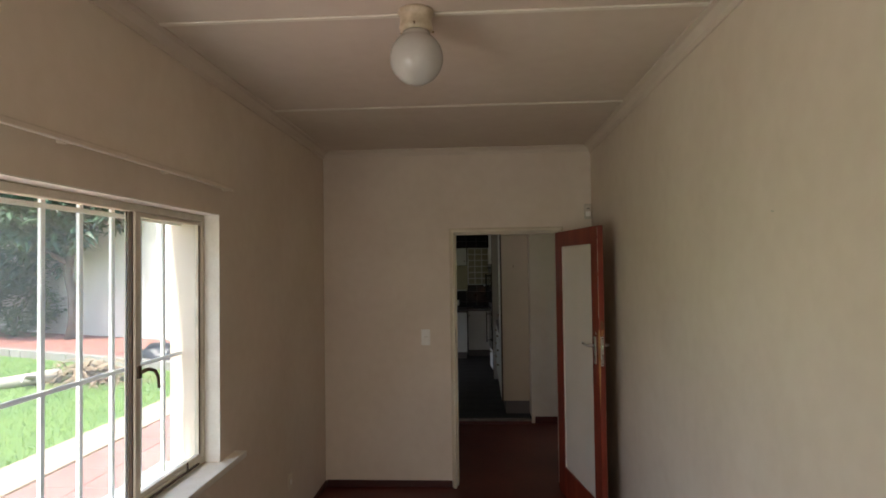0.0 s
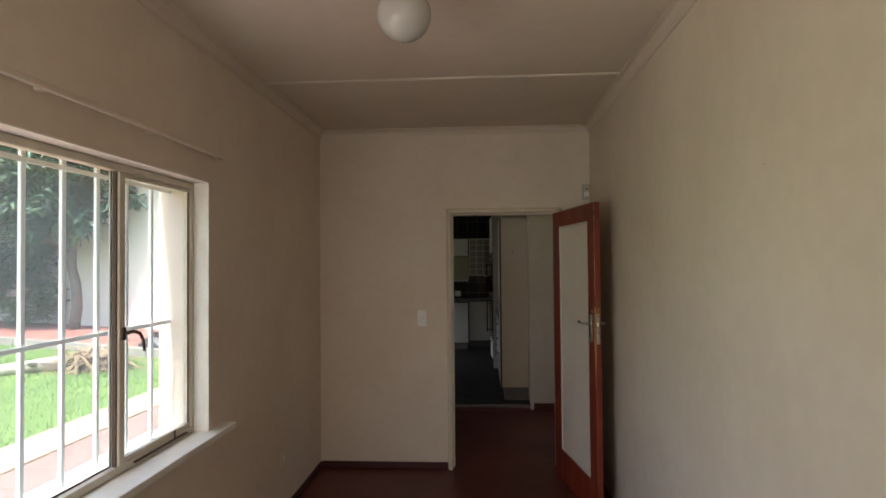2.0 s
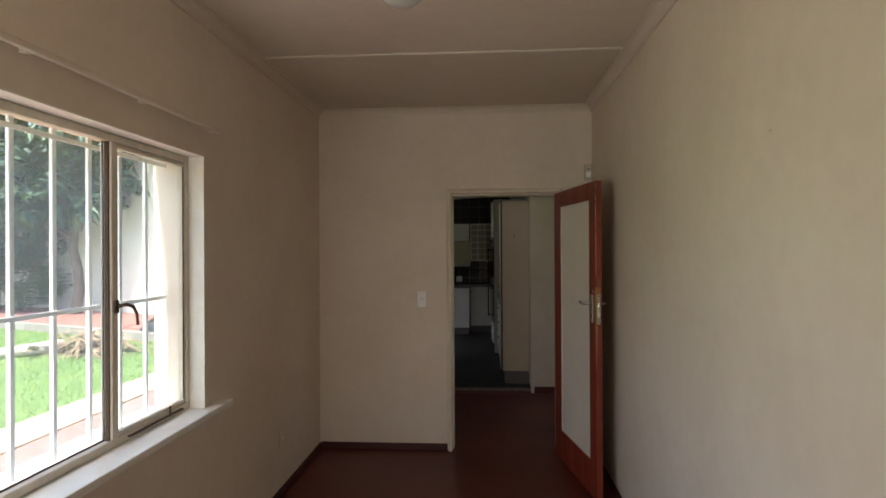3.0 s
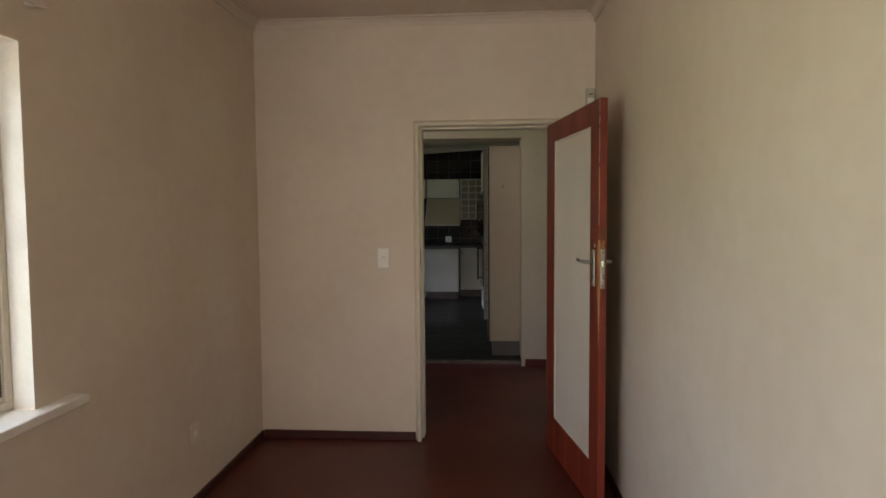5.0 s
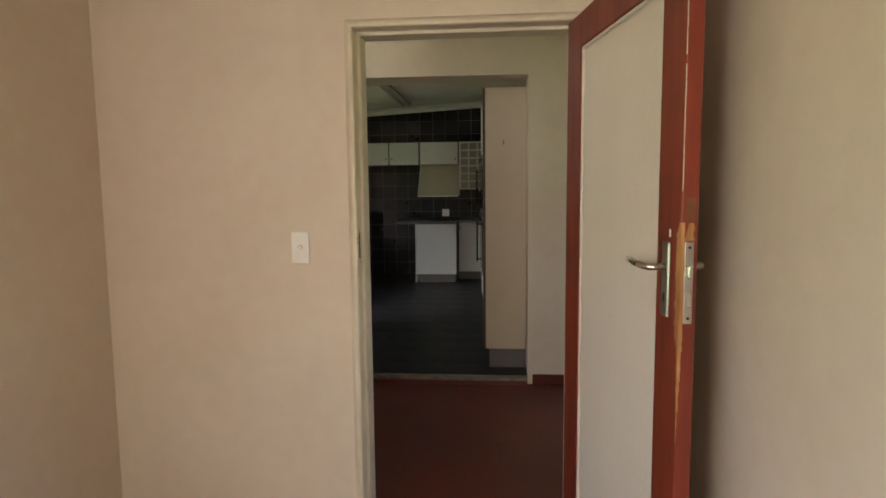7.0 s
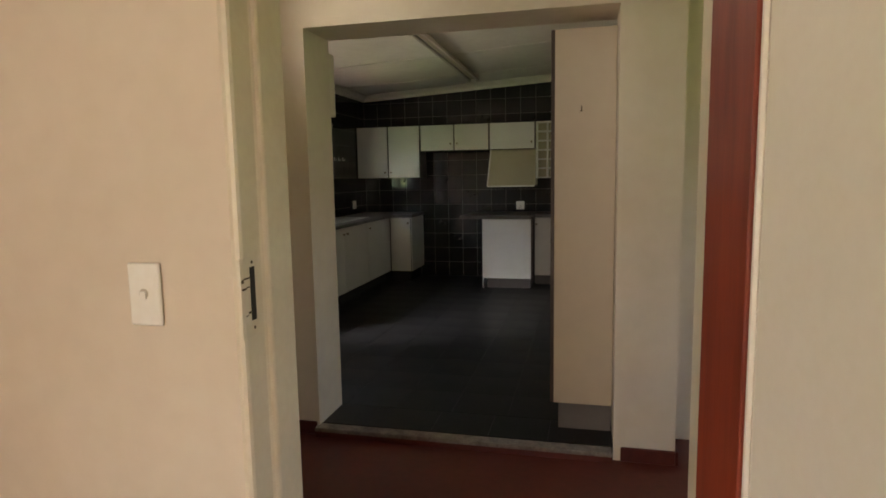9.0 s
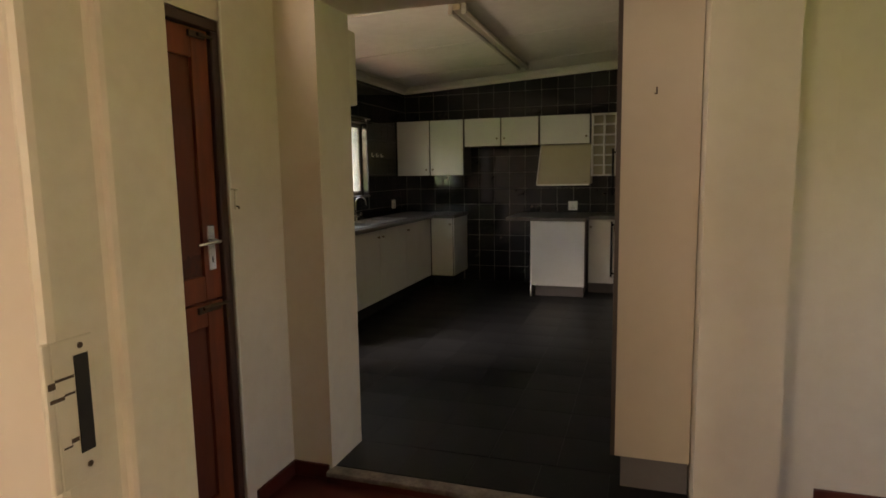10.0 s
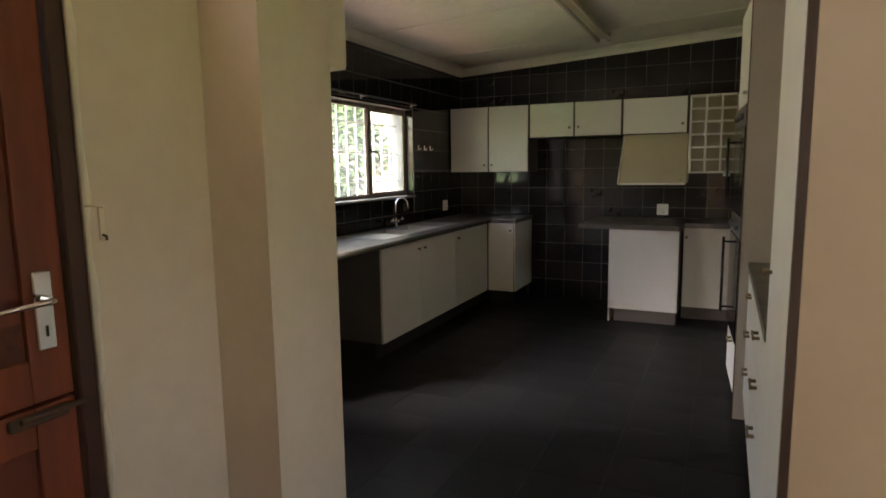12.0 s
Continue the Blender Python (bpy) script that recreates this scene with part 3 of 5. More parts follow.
part("slot", blocks((FX + 0.0019, FX + 0.0026, -0.011, 0.006, 1.163, 1.268)), DARK, left_jamb)
for z in (1.148, 1.277):
    part("screw_head", cyl(bmesh.new(), (FX + 0.0018, -0.002, z), (FX + 0.0026, -0.002, z), 0.0034, sides=8), RUSTY, left_jamb)
for y0, y1, z0, z1 in ((-0.041, -0.033, 1.240, 1.247), (-0.033, -0.012, 1.246, 1.249), (-0.040, -0.024, 1.226, 1.230), (-0.024, -0.012, 1.229, 1.2315), (-0.021, -0.012, 1.178, 1.1825), (-0.030, -0.020, 1.1745, 1.1765)):
    part("scuff", blocks((FX + 0.0019, FX + 0.0022, y0, y1, z0, z1)), RUSTY, left_jamb)

# door leaf, standing open into the bedroom
LEAF_W, LEAF_H, LEAF_T = 0.925, 2.03, 0.04
leaf = thing("door", (0.862, -0.037, 0.006), "red-brown wooden door with a white panel standing open", "door", rz=-80.4, local=True)
leaf["kind"] = "structure"
# local: x along the leaf from the hinge, y through its thickness
P0, P1, PZ0, PZ1 = 0.155, 0.800, 0.225, 1.915
for nm, row in (("stile", (0, P0, -LEAF_T, 0, 0, LEAF_H)), ("stile", (P1, LEAF_W, -LEAF_T, 0, 0, LEAF_H)),
                ("top_rail", (P0, P1, -LEAF_T, 0, PZ1, LEAF_H)), ("bottom_rail", (P0, P1, -LEAF_T, 0, 0, PZ0))):
    last = part(nm, blocks(row, bevel=0.0025), DOOR_RED, leaf)
    if nm == "stile":
        stile = last
bm = blocks((P0, P1, -LEAF_T + 0.012, -0.012, PZ0, PZ1))
part("panel", bm, DOOR_WHITE, leaf, "flat white painted door panel")
for side, yy in (("in", -LEAF_T + 0.004), ("out", -0.004)):
    y0, y1 = (yy, -LEAF_T + 0.0119) if side == "in" else (-0.0119, yy)
    bead = 0.014
    part("bead", blocks((P0, P0 + bead, y0, y1, PZ0, PZ1), (P1 - bead, P1, y0, y1, PZ0, PZ1), (P0 + bead, P1 - bead, y0, y1, PZ0, PZ0 + bead), (P0 + bead, P1 - bead, y0, y1, PZ1 - bead, PZ1), bevel=0.004), DOOR_WHITE, leaf, "white glazing bead")
HZ = 1.245
lock = part("lock_plate", blocks((LEAF_W, LEAF_W + 0.0022, -0.031, -0.010, HZ - 0.125, HZ + 0.065), bevel=0.0008), CHROME, stile, "brushed steel lock face plate")
part("latch_bolt", blocks((LEAF_W + 0.002, LEAF_W + 0.012, -0.026, -0.015, HZ - 0.02, HZ + 0.012), bevel=0.003), BRIGHT_CHROME, stile)
part("dead_bolt", blocks((LEAF_W + 0.002, LEAF_W + 0.006, -0.027, -0.014, HZ - 0.085, HZ - 0.05), bevel=0.001), BRIGHT_CHROME, stile)
for z in (HZ - 0.112, HZ + 0.052):
    part("screw_head", cyl(bmesh.new(), (LEAF_W + 0.0022, -0.0205, z), (LEAF_W + 0.0034, -0.0205, z), 0.0038, sides=8), RUSTY, stile)
bm = bmesh.new()
chip = random.Random(12)
for k in range(26):
    z = HZ - 0.19 + k * 0.0115
    box(bm, LEAF_W + 0.0002, LEAF_W + 0.0011 + chip.uniform(0, 0.0004), -0.0398, -0.0315 + chip.uniform(-0.001, 0.0012), z, z + 0.0115)
    deep = 0.020 * math.sin(min(1.0, (k + 1) / 5) * 1.5) * min(1.0, (27 - k) / 4) + chip.uniform(-0.003, 0.003)
    box(bm, LEAF_W - max(0.003, deep), LEAF_W + 0.0002, -LEAF_T - 0.0009, -LEAF_T + 0.001, z, z + 0.0115)
for k in range(18):
    z = HZ - 0.19 - (k + 1) * 0.012
    w = 0.009 * (1 - k / 19) + chip.uniform(-0.0015, 0.0015)
    box(bm, LEAF_W - max(0.001, w), LEAF_W + 0.0006, -LEAF_T - 0.0008, -LEAF_T + max(0.001, w * 0.8), z, z + 0.012)
for k in range(8):
    z = HZ + 0.068 + k * 0.005
    box(bm, LEAF_W + 0.0002, LEAF_W + 0.001, -0.031 + k * 0.0011, -0.009 - chip.uniform(0, 0.003), z, z + 0.005)
part("chipped_edge", bm, BARE_WOOD, stile, "bare chipped wood round the lock")
for s, yb in ((-1, -LEAF_T), (1, 0.0)):
    bp = part("back_plate", blocks((LEAF_W - 0.085, LEAF_W - 0.047, min(yb, yb + s * 0.007), max(yb, yb + s * 0.007), HZ - 0.12, HZ + 0.06), bevel=0.003), CHROME, stile, "brushed steel handle plate")
    bm = bmesh.new()
    x = LEAF_W - 0.066
    tube(bm, [(x, yb + s * 0.007, HZ), (x, yb + s * 0.035, HZ), (x - 0.004, yb + s * 0.045, HZ), (x - 0.016, yb + s * 0.05, HZ), (x - 0.07, yb + s * 0.05, HZ + 0.001), (x - 0.115, yb + s * 0.046, HZ + 0.004), (x - 0.127, yb + s * 0.044, HZ + 0.006)], 0.0085, 12, 0.008)
    part("lever_handle", bm, CHROME, stile, "bent steel lever handle", True)
    part("keyhole", blocks((x - 0.003, x + 0.003, yb + s * 0.0071 - 0.0003, yb + s * 0.0071 + 0.0003, HZ - 0.085, HZ - 0.062)), DARK, stile)
part("worn_patch", blocks((LEAF_W + 0.0002, LEAF_W + 0.0008, -0.030, -0.008, HZ + 0.112, HZ + 0.165), bevel=0.0003), DULL_WOOD, stile, "dull worn patch above the lock")
bm = bmesh.new()
for k in range(30):
    z = HZ + 0.18 + k * 0.02
    if chip.random() > 0.12:
        box(bm, LEAF_W - chip.uniform(0.0004, 0.0016), LEAF_W + 0.0005, -LEAF_T - 0.0005, -LEAF_T + chip.uniform(0.0008, 0.002), z, z + 0.02)
part("worn_arris", bm, PLASTIC_DIM, stile, "pale worn corner line")
part("paint_chip", blocks((LEAF_W - 0.06, LEAF_W - 0.051, -LEAF_T - 0.0008, -LEAF_T, HZ + 0.072, HZ + 0.09)), PLASTIC, stile)
for z in (0.25, 1.8):
    part("hinge", cyl(bmesh.new(), (-0.006, 0.006, z - 0.05), (-0.006, 0.006, z + 0.05), 0.007, sides=10), DULL_BRASS, leaf, "", True)

# ---- hall: stable door to the garden ----
sd_frame = thing("stable_door_frame", (HX - 0.1, (SD0 + SD1) / 2, 0.0), "dark stained wooden outside door frame", "door frame")
sd_frame["kind"] = "structure"
SX1 = HX - 0.02
for nm, row in (("jamb", (HX - 0.11, HX - 0.002, SD0 + 0.001, SD0 + 0.045, 0.0005, SDZ - 0.045)), ("jamb", (HX - 0.11, HX - 0.002, SD1 - 0.045, SD1 - 0.001, 0.0005, SDZ - 0.045)),
                ("head", (HX - 0.11, HX - 0.002, SD0 + 0.001, SD1 - 0.001, SDZ - 0.045, SDZ - 0.001))):
    part(nm, blocks(row, bevel=0.004), STABLE_DARK, sd_frame)
structure("window_fanlight", blocks((HX - 0.13, HX - 0.126, SD0 + 0.04, SD1 - 0.04, 2.12, 2.5)), GLASS, "plain glass fanlight over the outside door").visible_shadow = False


def half_door(name, z0, z1, label, rail_top, rail_bottom):
    y0, y1 = SD0 + 0.047, SD1 - 0.047
    d = thing(name, (SX1, y0, z0), label, "door")
    d["kind"] = "structure"
    s = 0.092
    for nm, row in (("stile", (SX1 - 0.042, SX1, y0, y0 + s, z0, z1)), ("stile", (SX1 - 0.042, SX1, y1 - s, y1, z0, z1)),
                    ("rail", (SX1 - 0.042, SX1 - 0.0006, y0 + s, y1 - s, z1 - rail_top, z1)), ("rail", (SX1 - 0.042, SX1 - 0.0006, y0 + s, y1 - s, z0, z0 + rail_bottom))):
        part(nm, blocks(row, bevel=0.005, seg=2), STABLE_RED, d)
    a, b, c, e = y0 + s, y1 - s, z0 + rail_bottom, z1 - rail_top
    part("panel", blocks((SX1 - 0.030, SX1 - 0.014, a, b, c, e)), STABLE_PANEL, d, "recessed dark red-brown panel")
    return d


upper = half_door("stable_door_upper", 0.968, SDZ - 0.048, "upper half of the closed red-brown stable door", 0.11, 0.10)
lower = half_door("stable_door_lower", 0.008, 0.960, "lower half of the closed red-brown stable door", 0.095, 0.16)
ly = SD1 - 0.047 - 0.052
# irregular plaster margin along the frame
bm = bmesh.new()
wob = random.Random(31)
edge = [0.012 + wob.uniform(-0.005, 0.006) for _ in range(30)]
for k in range(29):
    z0, z1 = 0.08 + k * 0.0745, 0.08 + (k + 1) * 0.0745
    vs = [bm.verts.new(p) for p in ((HX + 0.0004, SD1 - 0.001, z0), (HX + 0.0004, SD1 - 0.001, z1), (HX + 0.007, SD1 - 0.001, z1), (HX + 0.007, SD1 - 0.001, z0),
                                    (HX + 0.0004, SD1 + edge[k] + 0.006, z0), (HX + 0.0004, SD1 + edge[k + 1] + 0.006, z1), (HX + 0.005, SD1 + edge[k + 1], z1), (HX + 0.005, SD1 + edge[k], z0))]
    for q in ((0, 1, 2, 3), (3, 2, 6, 7), (7, 6, 5, 4), (0, 3, 7, 4), (1, 5, 6, 2)):
        bm.faces.new([vs[i] for i in q])
bmesh.ops.remove_doubles(bm, verts=bm.verts, dist=1e-5)
structure("trim_plaster_margin", bm, BATTEN, "rough pale plaster margin beside the door frame", True)
bm = bmesh.new()
y, high = SD0 + 0.141, 0.05
while y < SD1 - 0.142:
    w = min(wob.uniform(0.012, 0.03), SD1 - 0.141 - y)
    high = min(0.085, max(0.028, high + wob.uniform(-0.012, 0.012)))
    box(bm, SX1 - 0.0139, SX1 - 0.0132, y, y + w, 1.069, 1.069 + high)
    y += w
part("grime_band", bm, STABLE_GRIME, upper, "dark ragged grime along the panel's foot")
part("handle_plate", blocks((SX1, SX1 + 0.007, ly - 0.021, ly + 0.021, 1.085, 1.262), bevel=0.003), BRIGHT_CHROME, upper, "bright chrome handle plate")
part("lever_handle", tube(bmesh.new(), [(SX1 + 0.007, ly, 1.20), (SX1 + 0.04, ly, 1.20), (SX1 + 0.05, ly - 0.006, 1.20), (SX1 + 0.053, ly - 0.02, 1.20), (SX1 + 0.05, ly - 0.075, 1.198), (SX1 + 0.045, ly - 0.12, 1.195)], 0.009, 12, 0.006), BRIGHT_CHROME, upper, "bright chrome lever", True)
part("keyhole", blocks((SX1 + 0.0069, SX1 + 0.0076, ly - 0.003, ly + 0.003, 1.115, 1.14)), DARK, upper)
# unseen backing added to block daylight through the gap between the halves
part("rebate_strip", blocks((SX1 - 0.052, SX1 - 0.0425, SD0 + 0.047, SD1 - 0.047, 0.93, 1.0)), STABLE_DARK, lower)
bm = blocks((SX1, SX1 + 0.012, ly - 0.10, ly + 0.03, 0.925, 0.952), bevel=0.003)
cyl(bm, (SX1 + 0.016, ly - 0.08, 0.945), (SX1 + 0.016, ly + 0.085, 0.945), 0.007, sides=10)
part("slide_bolt", bm, RUSTY, lower, "dark rusty slide bolt")
bm = blocks((SX1, SX1 + 0.012, ly - 0.06, ly + 0.03, SDZ - 0.085, SDZ - 0.06), bevel=0.003)
cyl(bm, (SX1 + 0.016, ly - 0.02, SDZ - 0.072), (SX1 + 0.016, ly + 0.06, SDZ - 0.072), 0.007, sides=10)
part("slide_bolt", bm, RUSTY, upper, "dark rusty slide bolt")
hk = thing("door_hook", (HX, 1.626, 1.36), "small painted hook and eye on the wall", "hook")
part("plate", blocks((HX + 0.0005, HX + 0.006, 1.618, 1.633, 1.315, 1.40), bevel=0.002), TRIM, hk)
part("hook", tube(bmesh.new(), [(HX + 0.006, 1.625, 1.395), (HX + 0.02, 1.623, 1.397), (HX + 0.022, 1.613, 1.398), (HX + 0.02, 1.578, 1.40)], 0.003, 8), TRIM, hk, "", True)
part("eye", tube(bmesh.new(), [(HX + 0.006, 1.625, 1.328), (HX + 0.018, 1.625, 1.326), (HX + 0.018, 1.625, 1.316)], 0.003, 8), RUSTY, hk, "", True)

# ---- kitchen ----


def knob(parent, at, way):
    a = Vector(at)
    w = Vector(way)
    bm = cyl(bmesh.new(), a, a + w * 0.012, 0.006, sides=10)
    cyl(bm, a + w * 0.010, a + w * 0.024, 0.010, 0.013, 12)
    return part("knob", bm, DULL_BRASS, parent, "small tarnished knob", True)


def wall_cupboard(x0, x1, y, z0, z1, knobs, group):
    """A hung cupboard with its front at y; knobs: (x, z) of each door, doors of equal width."""
    n = len(knobs)
    c = thing("wall_cupboard", ((x0 + x1) / 2, KN, z0), "white wall cupboard with dark door edges" if n == 1 else "white two-door wall cupboard with dark door edges", "cupboard", group)
    part("body", blocks((x0 + 0.001, x1 - 0.001, y + 0.0195, KN - 0.001, z0, z1), bevel=0.0015), EDGING, c, "dark edged cupboard carcass")
    w = (x1 - x0) / n
    for i, (kx, kzz) in enumerate(knobs):
        d = part("door", blocks((x0 + i * w + 0.010, x0 + (i + 1) * w - 0.010, y, y + 0.019, z0 + 0.004, z1 - 0.003), bevel=0.0015), MELAMINE, c, "white melamine door")
        knob(d, (kx, y, kzz), (0, -1, 0))
    return c


UF = 6.77
ZT = 2.108
GRP = "row of white wall cupboards"
c = wall_cupboard(KW + 0.004, -1.535, UF, 1.425, ZT, [(-2.02, 1.50), (-1.935, 1.50)], GRP)
part("end_panel", blocks((-1.536, -1.531, UF + 0.03, KN - 0.001, 1.425, ZT)), PLINTH, c, "grey-brown cupboard side")
wall_cupboard(-1.53, -0.606, UF, 1.77, ZT, [(-1.11, 1.86), (-1.02, 1.86)], GRP)
c = wall_cupboard(-0.602, -0.012, UF, 1.77, ZT, [(-0.055, 1.855)], GRP)

hood = thing("extractor_hood", (-0.305, KN, 1.30), "cream box hood under the wall cupboard", "hood")
hx0, hx1 = -0.612, -0.018
bm = bmesh.new()
vs = [bm.verts.new(v) for v in ((hx0 + 0.03, UF + 0.06, 1.768), (hx1, UF + 0.06, 1.768), (hx1, UF - 0.02, 1.305), (hx0 - 0.01, UF - 0.02, 1.305),
                                (hx0 + 0.03, UF + 0.075, 1.768), (hx1, UF + 0.075, 1.768), (hx1, UF - 0.005, 1.305), (hx0 - 0.01, UF - 0.005, 1.305))]
for q in ((0, 1, 2, 3), (7, 6, 5, 4), (0, 4, 5, 1), (1, 5, 6, 2), (2, 6, 7, 3), (3, 7, 4, 0)):
    bm.faces.new([vs[i] for i in q])
part("front_panel", bm, CREAM_BOARD, hood, "sloping cream front board")
part("side_rim", tube(bmesh.new(), [(hx0 + 0.026, UF + 0.050, 1.766), (hx0 - 0.014, UF - 0.030, 1.298)], 0.008, 6), MELAMINE, hood, "white edge strip")
part("bottom_rim", blocks((hx0 - 0.012, hx1, UF - 0.028, UF - 0.006, 1.288, 1.306), bevel=0.002), MELAMINE, hood, "white lower rim")
for x in (hx0 - 0.012, hx1 + 0.001):
    bm = bmesh.new()
    d = 0.03 if x < -0.3 else 0.0
    vs = [bm.verts.new(v) for v in ((x + d, UF + 0.05, 1.768), (x, UF - 0.026, 1.306), (x, KN - 0.002, 1.306), (x + d, KN - 0.002, 1.768),
                                    (x + d + 0.01, UF + 0.05, 1.768), (x + 0.01, UF - 0.026, 1.306), (x + 0.01, KN - 0.002, 1.306), (x + d + 0.01, KN - 0.002, 1.768))]
    for q in ((0, 1, 2, 3), (7, 6, 5, 4), (0, 4, 5, 1), (1, 5, 6, 2), (2, 6, 7, 3), (3, 7, 4, 0)):
        bm.faces.new([vs[i] for i in q])
    part("side_panel", bm, CREAM_BOARD, hood)
part("button", cyl(bmesh.new(), (-0.055, UF - 0.012, 1.335), (-0.055, UF - 0.03, 1.335), 0.008, sides=10), DULL_BRASS, hood)

rack = thing("bottle_rack", (0.27, KN, 1.39), "cream wooden grid bottle rack", "rack")
RX0, RX1, RZ0 = 0.0, 0.545, 1.395
part("back", blocks((RX0, RX1, UF + 0.13, UF + 0.14, RZ0, ZT)), CREAM_BOARD, rack, "olive cream back board")
for i in range(5):
    x = RX0 + 0.009 + i * (RX1 - RX0 - 0.018) / 4
    part("upright", blocks((x - 0.009, x + 0.009, UF + 0.002, UF + 0.129, RZ0, ZT), bevel=0.002), MELAMINE, rack)
for j in range(7):
    z = RZ0 + 0.008 + j * (ZT - RZ0 - 0.016) / 6
    for i in range(4):
        w = (RX1 - RX0 - 0.018) / 4
        part("shelf", blocks((RX0 + 0.0185 + i * w, RX0 - 0.0005 + (i + 1) * w, UF + 0.004, UF + 0.128, z - 0.008, z + 0.008)), MELAMINE, rack)
label_bm = blocks((0.30, 0.36, UF + 0.02, UF + 0.024, RZ0 - 0.028, RZ0 - 0.004))
part("price_tab", label_bm, PLASTIC, rack)

# base units
BX, BY = -1.89, 6.50
BZ0, BZ1 = KF + 0.145, KF + 0.855


def base_cupboard(name, at, label, body, plinth, doors, group="", base=PLINTH):
    c = thing(name, at, label, "cupboard", group)
    part("body", blocks(body, bevel=0.0015), EDGING, c, "dark edged carcass")
    part("plinth", blocks(plinth), base, c, "recessed plinth")
    for row, at_knob, way in doors:
        d = part("door", blocks(row, bevel=0.0015), MELAMINE, c, "white melamine door")
        if at_knob:
            knob(d, at_knob, way)
    return c


BG = "white base cupboards under the sink worktop"
ya, yb, yc = 4.36, 4.98, BY
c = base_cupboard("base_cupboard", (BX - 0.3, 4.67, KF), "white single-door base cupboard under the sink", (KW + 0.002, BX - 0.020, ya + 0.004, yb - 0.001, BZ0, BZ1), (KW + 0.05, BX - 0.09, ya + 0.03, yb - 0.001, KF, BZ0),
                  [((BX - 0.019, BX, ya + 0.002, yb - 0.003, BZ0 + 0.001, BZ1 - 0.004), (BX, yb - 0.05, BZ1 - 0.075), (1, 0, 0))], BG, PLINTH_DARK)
# a white panel in shade; the shade is put in as plinth grey
part("end_panel", blocks((KW + 0.002, BX - 0.022, ya, ya + 0.0035, BZ0, BZ1)), PLINTH, c, "white side panel with its shade painted in as grey")
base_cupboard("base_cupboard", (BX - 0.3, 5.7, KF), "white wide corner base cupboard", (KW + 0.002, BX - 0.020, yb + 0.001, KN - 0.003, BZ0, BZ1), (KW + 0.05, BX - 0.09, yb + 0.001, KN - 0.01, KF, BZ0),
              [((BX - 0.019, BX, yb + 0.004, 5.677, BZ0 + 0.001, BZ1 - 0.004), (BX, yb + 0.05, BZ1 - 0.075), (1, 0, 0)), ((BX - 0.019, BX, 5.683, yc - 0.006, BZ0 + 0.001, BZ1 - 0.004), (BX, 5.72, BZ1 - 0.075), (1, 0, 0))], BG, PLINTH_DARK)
c = base_cupboard("base_cupboard", (-1.74, 6.8, KF), "narrow white base cupboard at the worktop's short return", (BX + 0.002, -1.602, BY + 0.020, KN - 0.003, BZ0, BZ1), (BX + 0.002, -1.64, BY + 0.09, KN - 0.01, KF, BZ0),
                  [((BX + 0.010, -1.612, BY, BY + 0.019, BZ0 + 0.001, BZ1 - 0.004), (-1.635, BY, BZ1 - 0.075), (0, -1, 0))], BG, PLINTH_DARK)
part("end_panel", blocks((-1.6015, -1.593, BY + 0.006, KN - 0.003, BZ0, BZ1), bevel=0.001), MELAMINE, c, "white side panel")

CT = KF + 0.895
top = thing("sink_worktop", (-2.1, 5.3, BZ1), "L-shaped grey-brown laminate worktop", "worktop")
SX0, SXX1, SY0, SY1 = -2.33, -1.98, 4.86, 5.92
part("slab", blocks((KW + 0.001, BX + 0.035, 3.45, SY0, BZ1 + 0.0005, CT), (KW + 0.001, BX + 0.035, SY1, KN - 0.001, BZ1 + 0.0005, CT), (KW + 0.001, SX0, SY0, SY1, BZ1 + 0.0005, CT), (SXX1, BX + 0.035, SY0, SY1, BZ1 + 0.0005, CT)), WORKTOP, top)
part("return_slab", blocks((BX + 0.0355, -1.575, BY - 0.035, KN - 0.001, BZ1 + 0.0005, CT), bevel=0.004), WORKTOP, top)
part("rounded_nosing", cyl(bmesh.new(), (BX + 0.035, 3.45, (BZ1 + CT) / 2), (BX + 0.035, BY - 0.036, (BZ1 + CT) / 2), 0.019, sides=14), WORKTOP, top, "", True)
part("upstand_support", blocks((KW + 0.002, BX - 0.02, 3.45, 3.468, KF, BZ1)), MELAMINE, top)

sink = thing("kitchen_sink", (-2.15, 5.4, CT), "stainless steel sink with two bowls and a drainer", "sink")
bm = bmesh.new()
bw = (SY1 - SY0)
b1, b2, b3 = SY0 + 0.30, SY0 + 0.34, SY0 + 0.70
box(bm, SX0 - 0.02, SXX1 + 0.02, SY0 - 0.32, SY0 + 0.001, CT + 0.0005, CT + 0.004)
box(bm, SX0 - 0.02, SX0 + 0.015, SY0 + 0.001, SY1 + 0.02, CT + 0.0005, CT + 0.005)
box(bm, SXX1 - 0.015, SXX1 + 0.02, SY0 + 0.001, SY1 + 0.02, CT + 0.0005, CT + 0.005)
box(bm, SX0 + 0.015, SXX1 - 0.015, b1, b2, CT - 0.02, CT + 0.005)
box(bm, SX0 + 0.015, SXX1 - 0.015, b3, SY1 + 0.02, CT + 0.0005, CT + 0.005)
part("rim", bm, STAINLESS, sink)


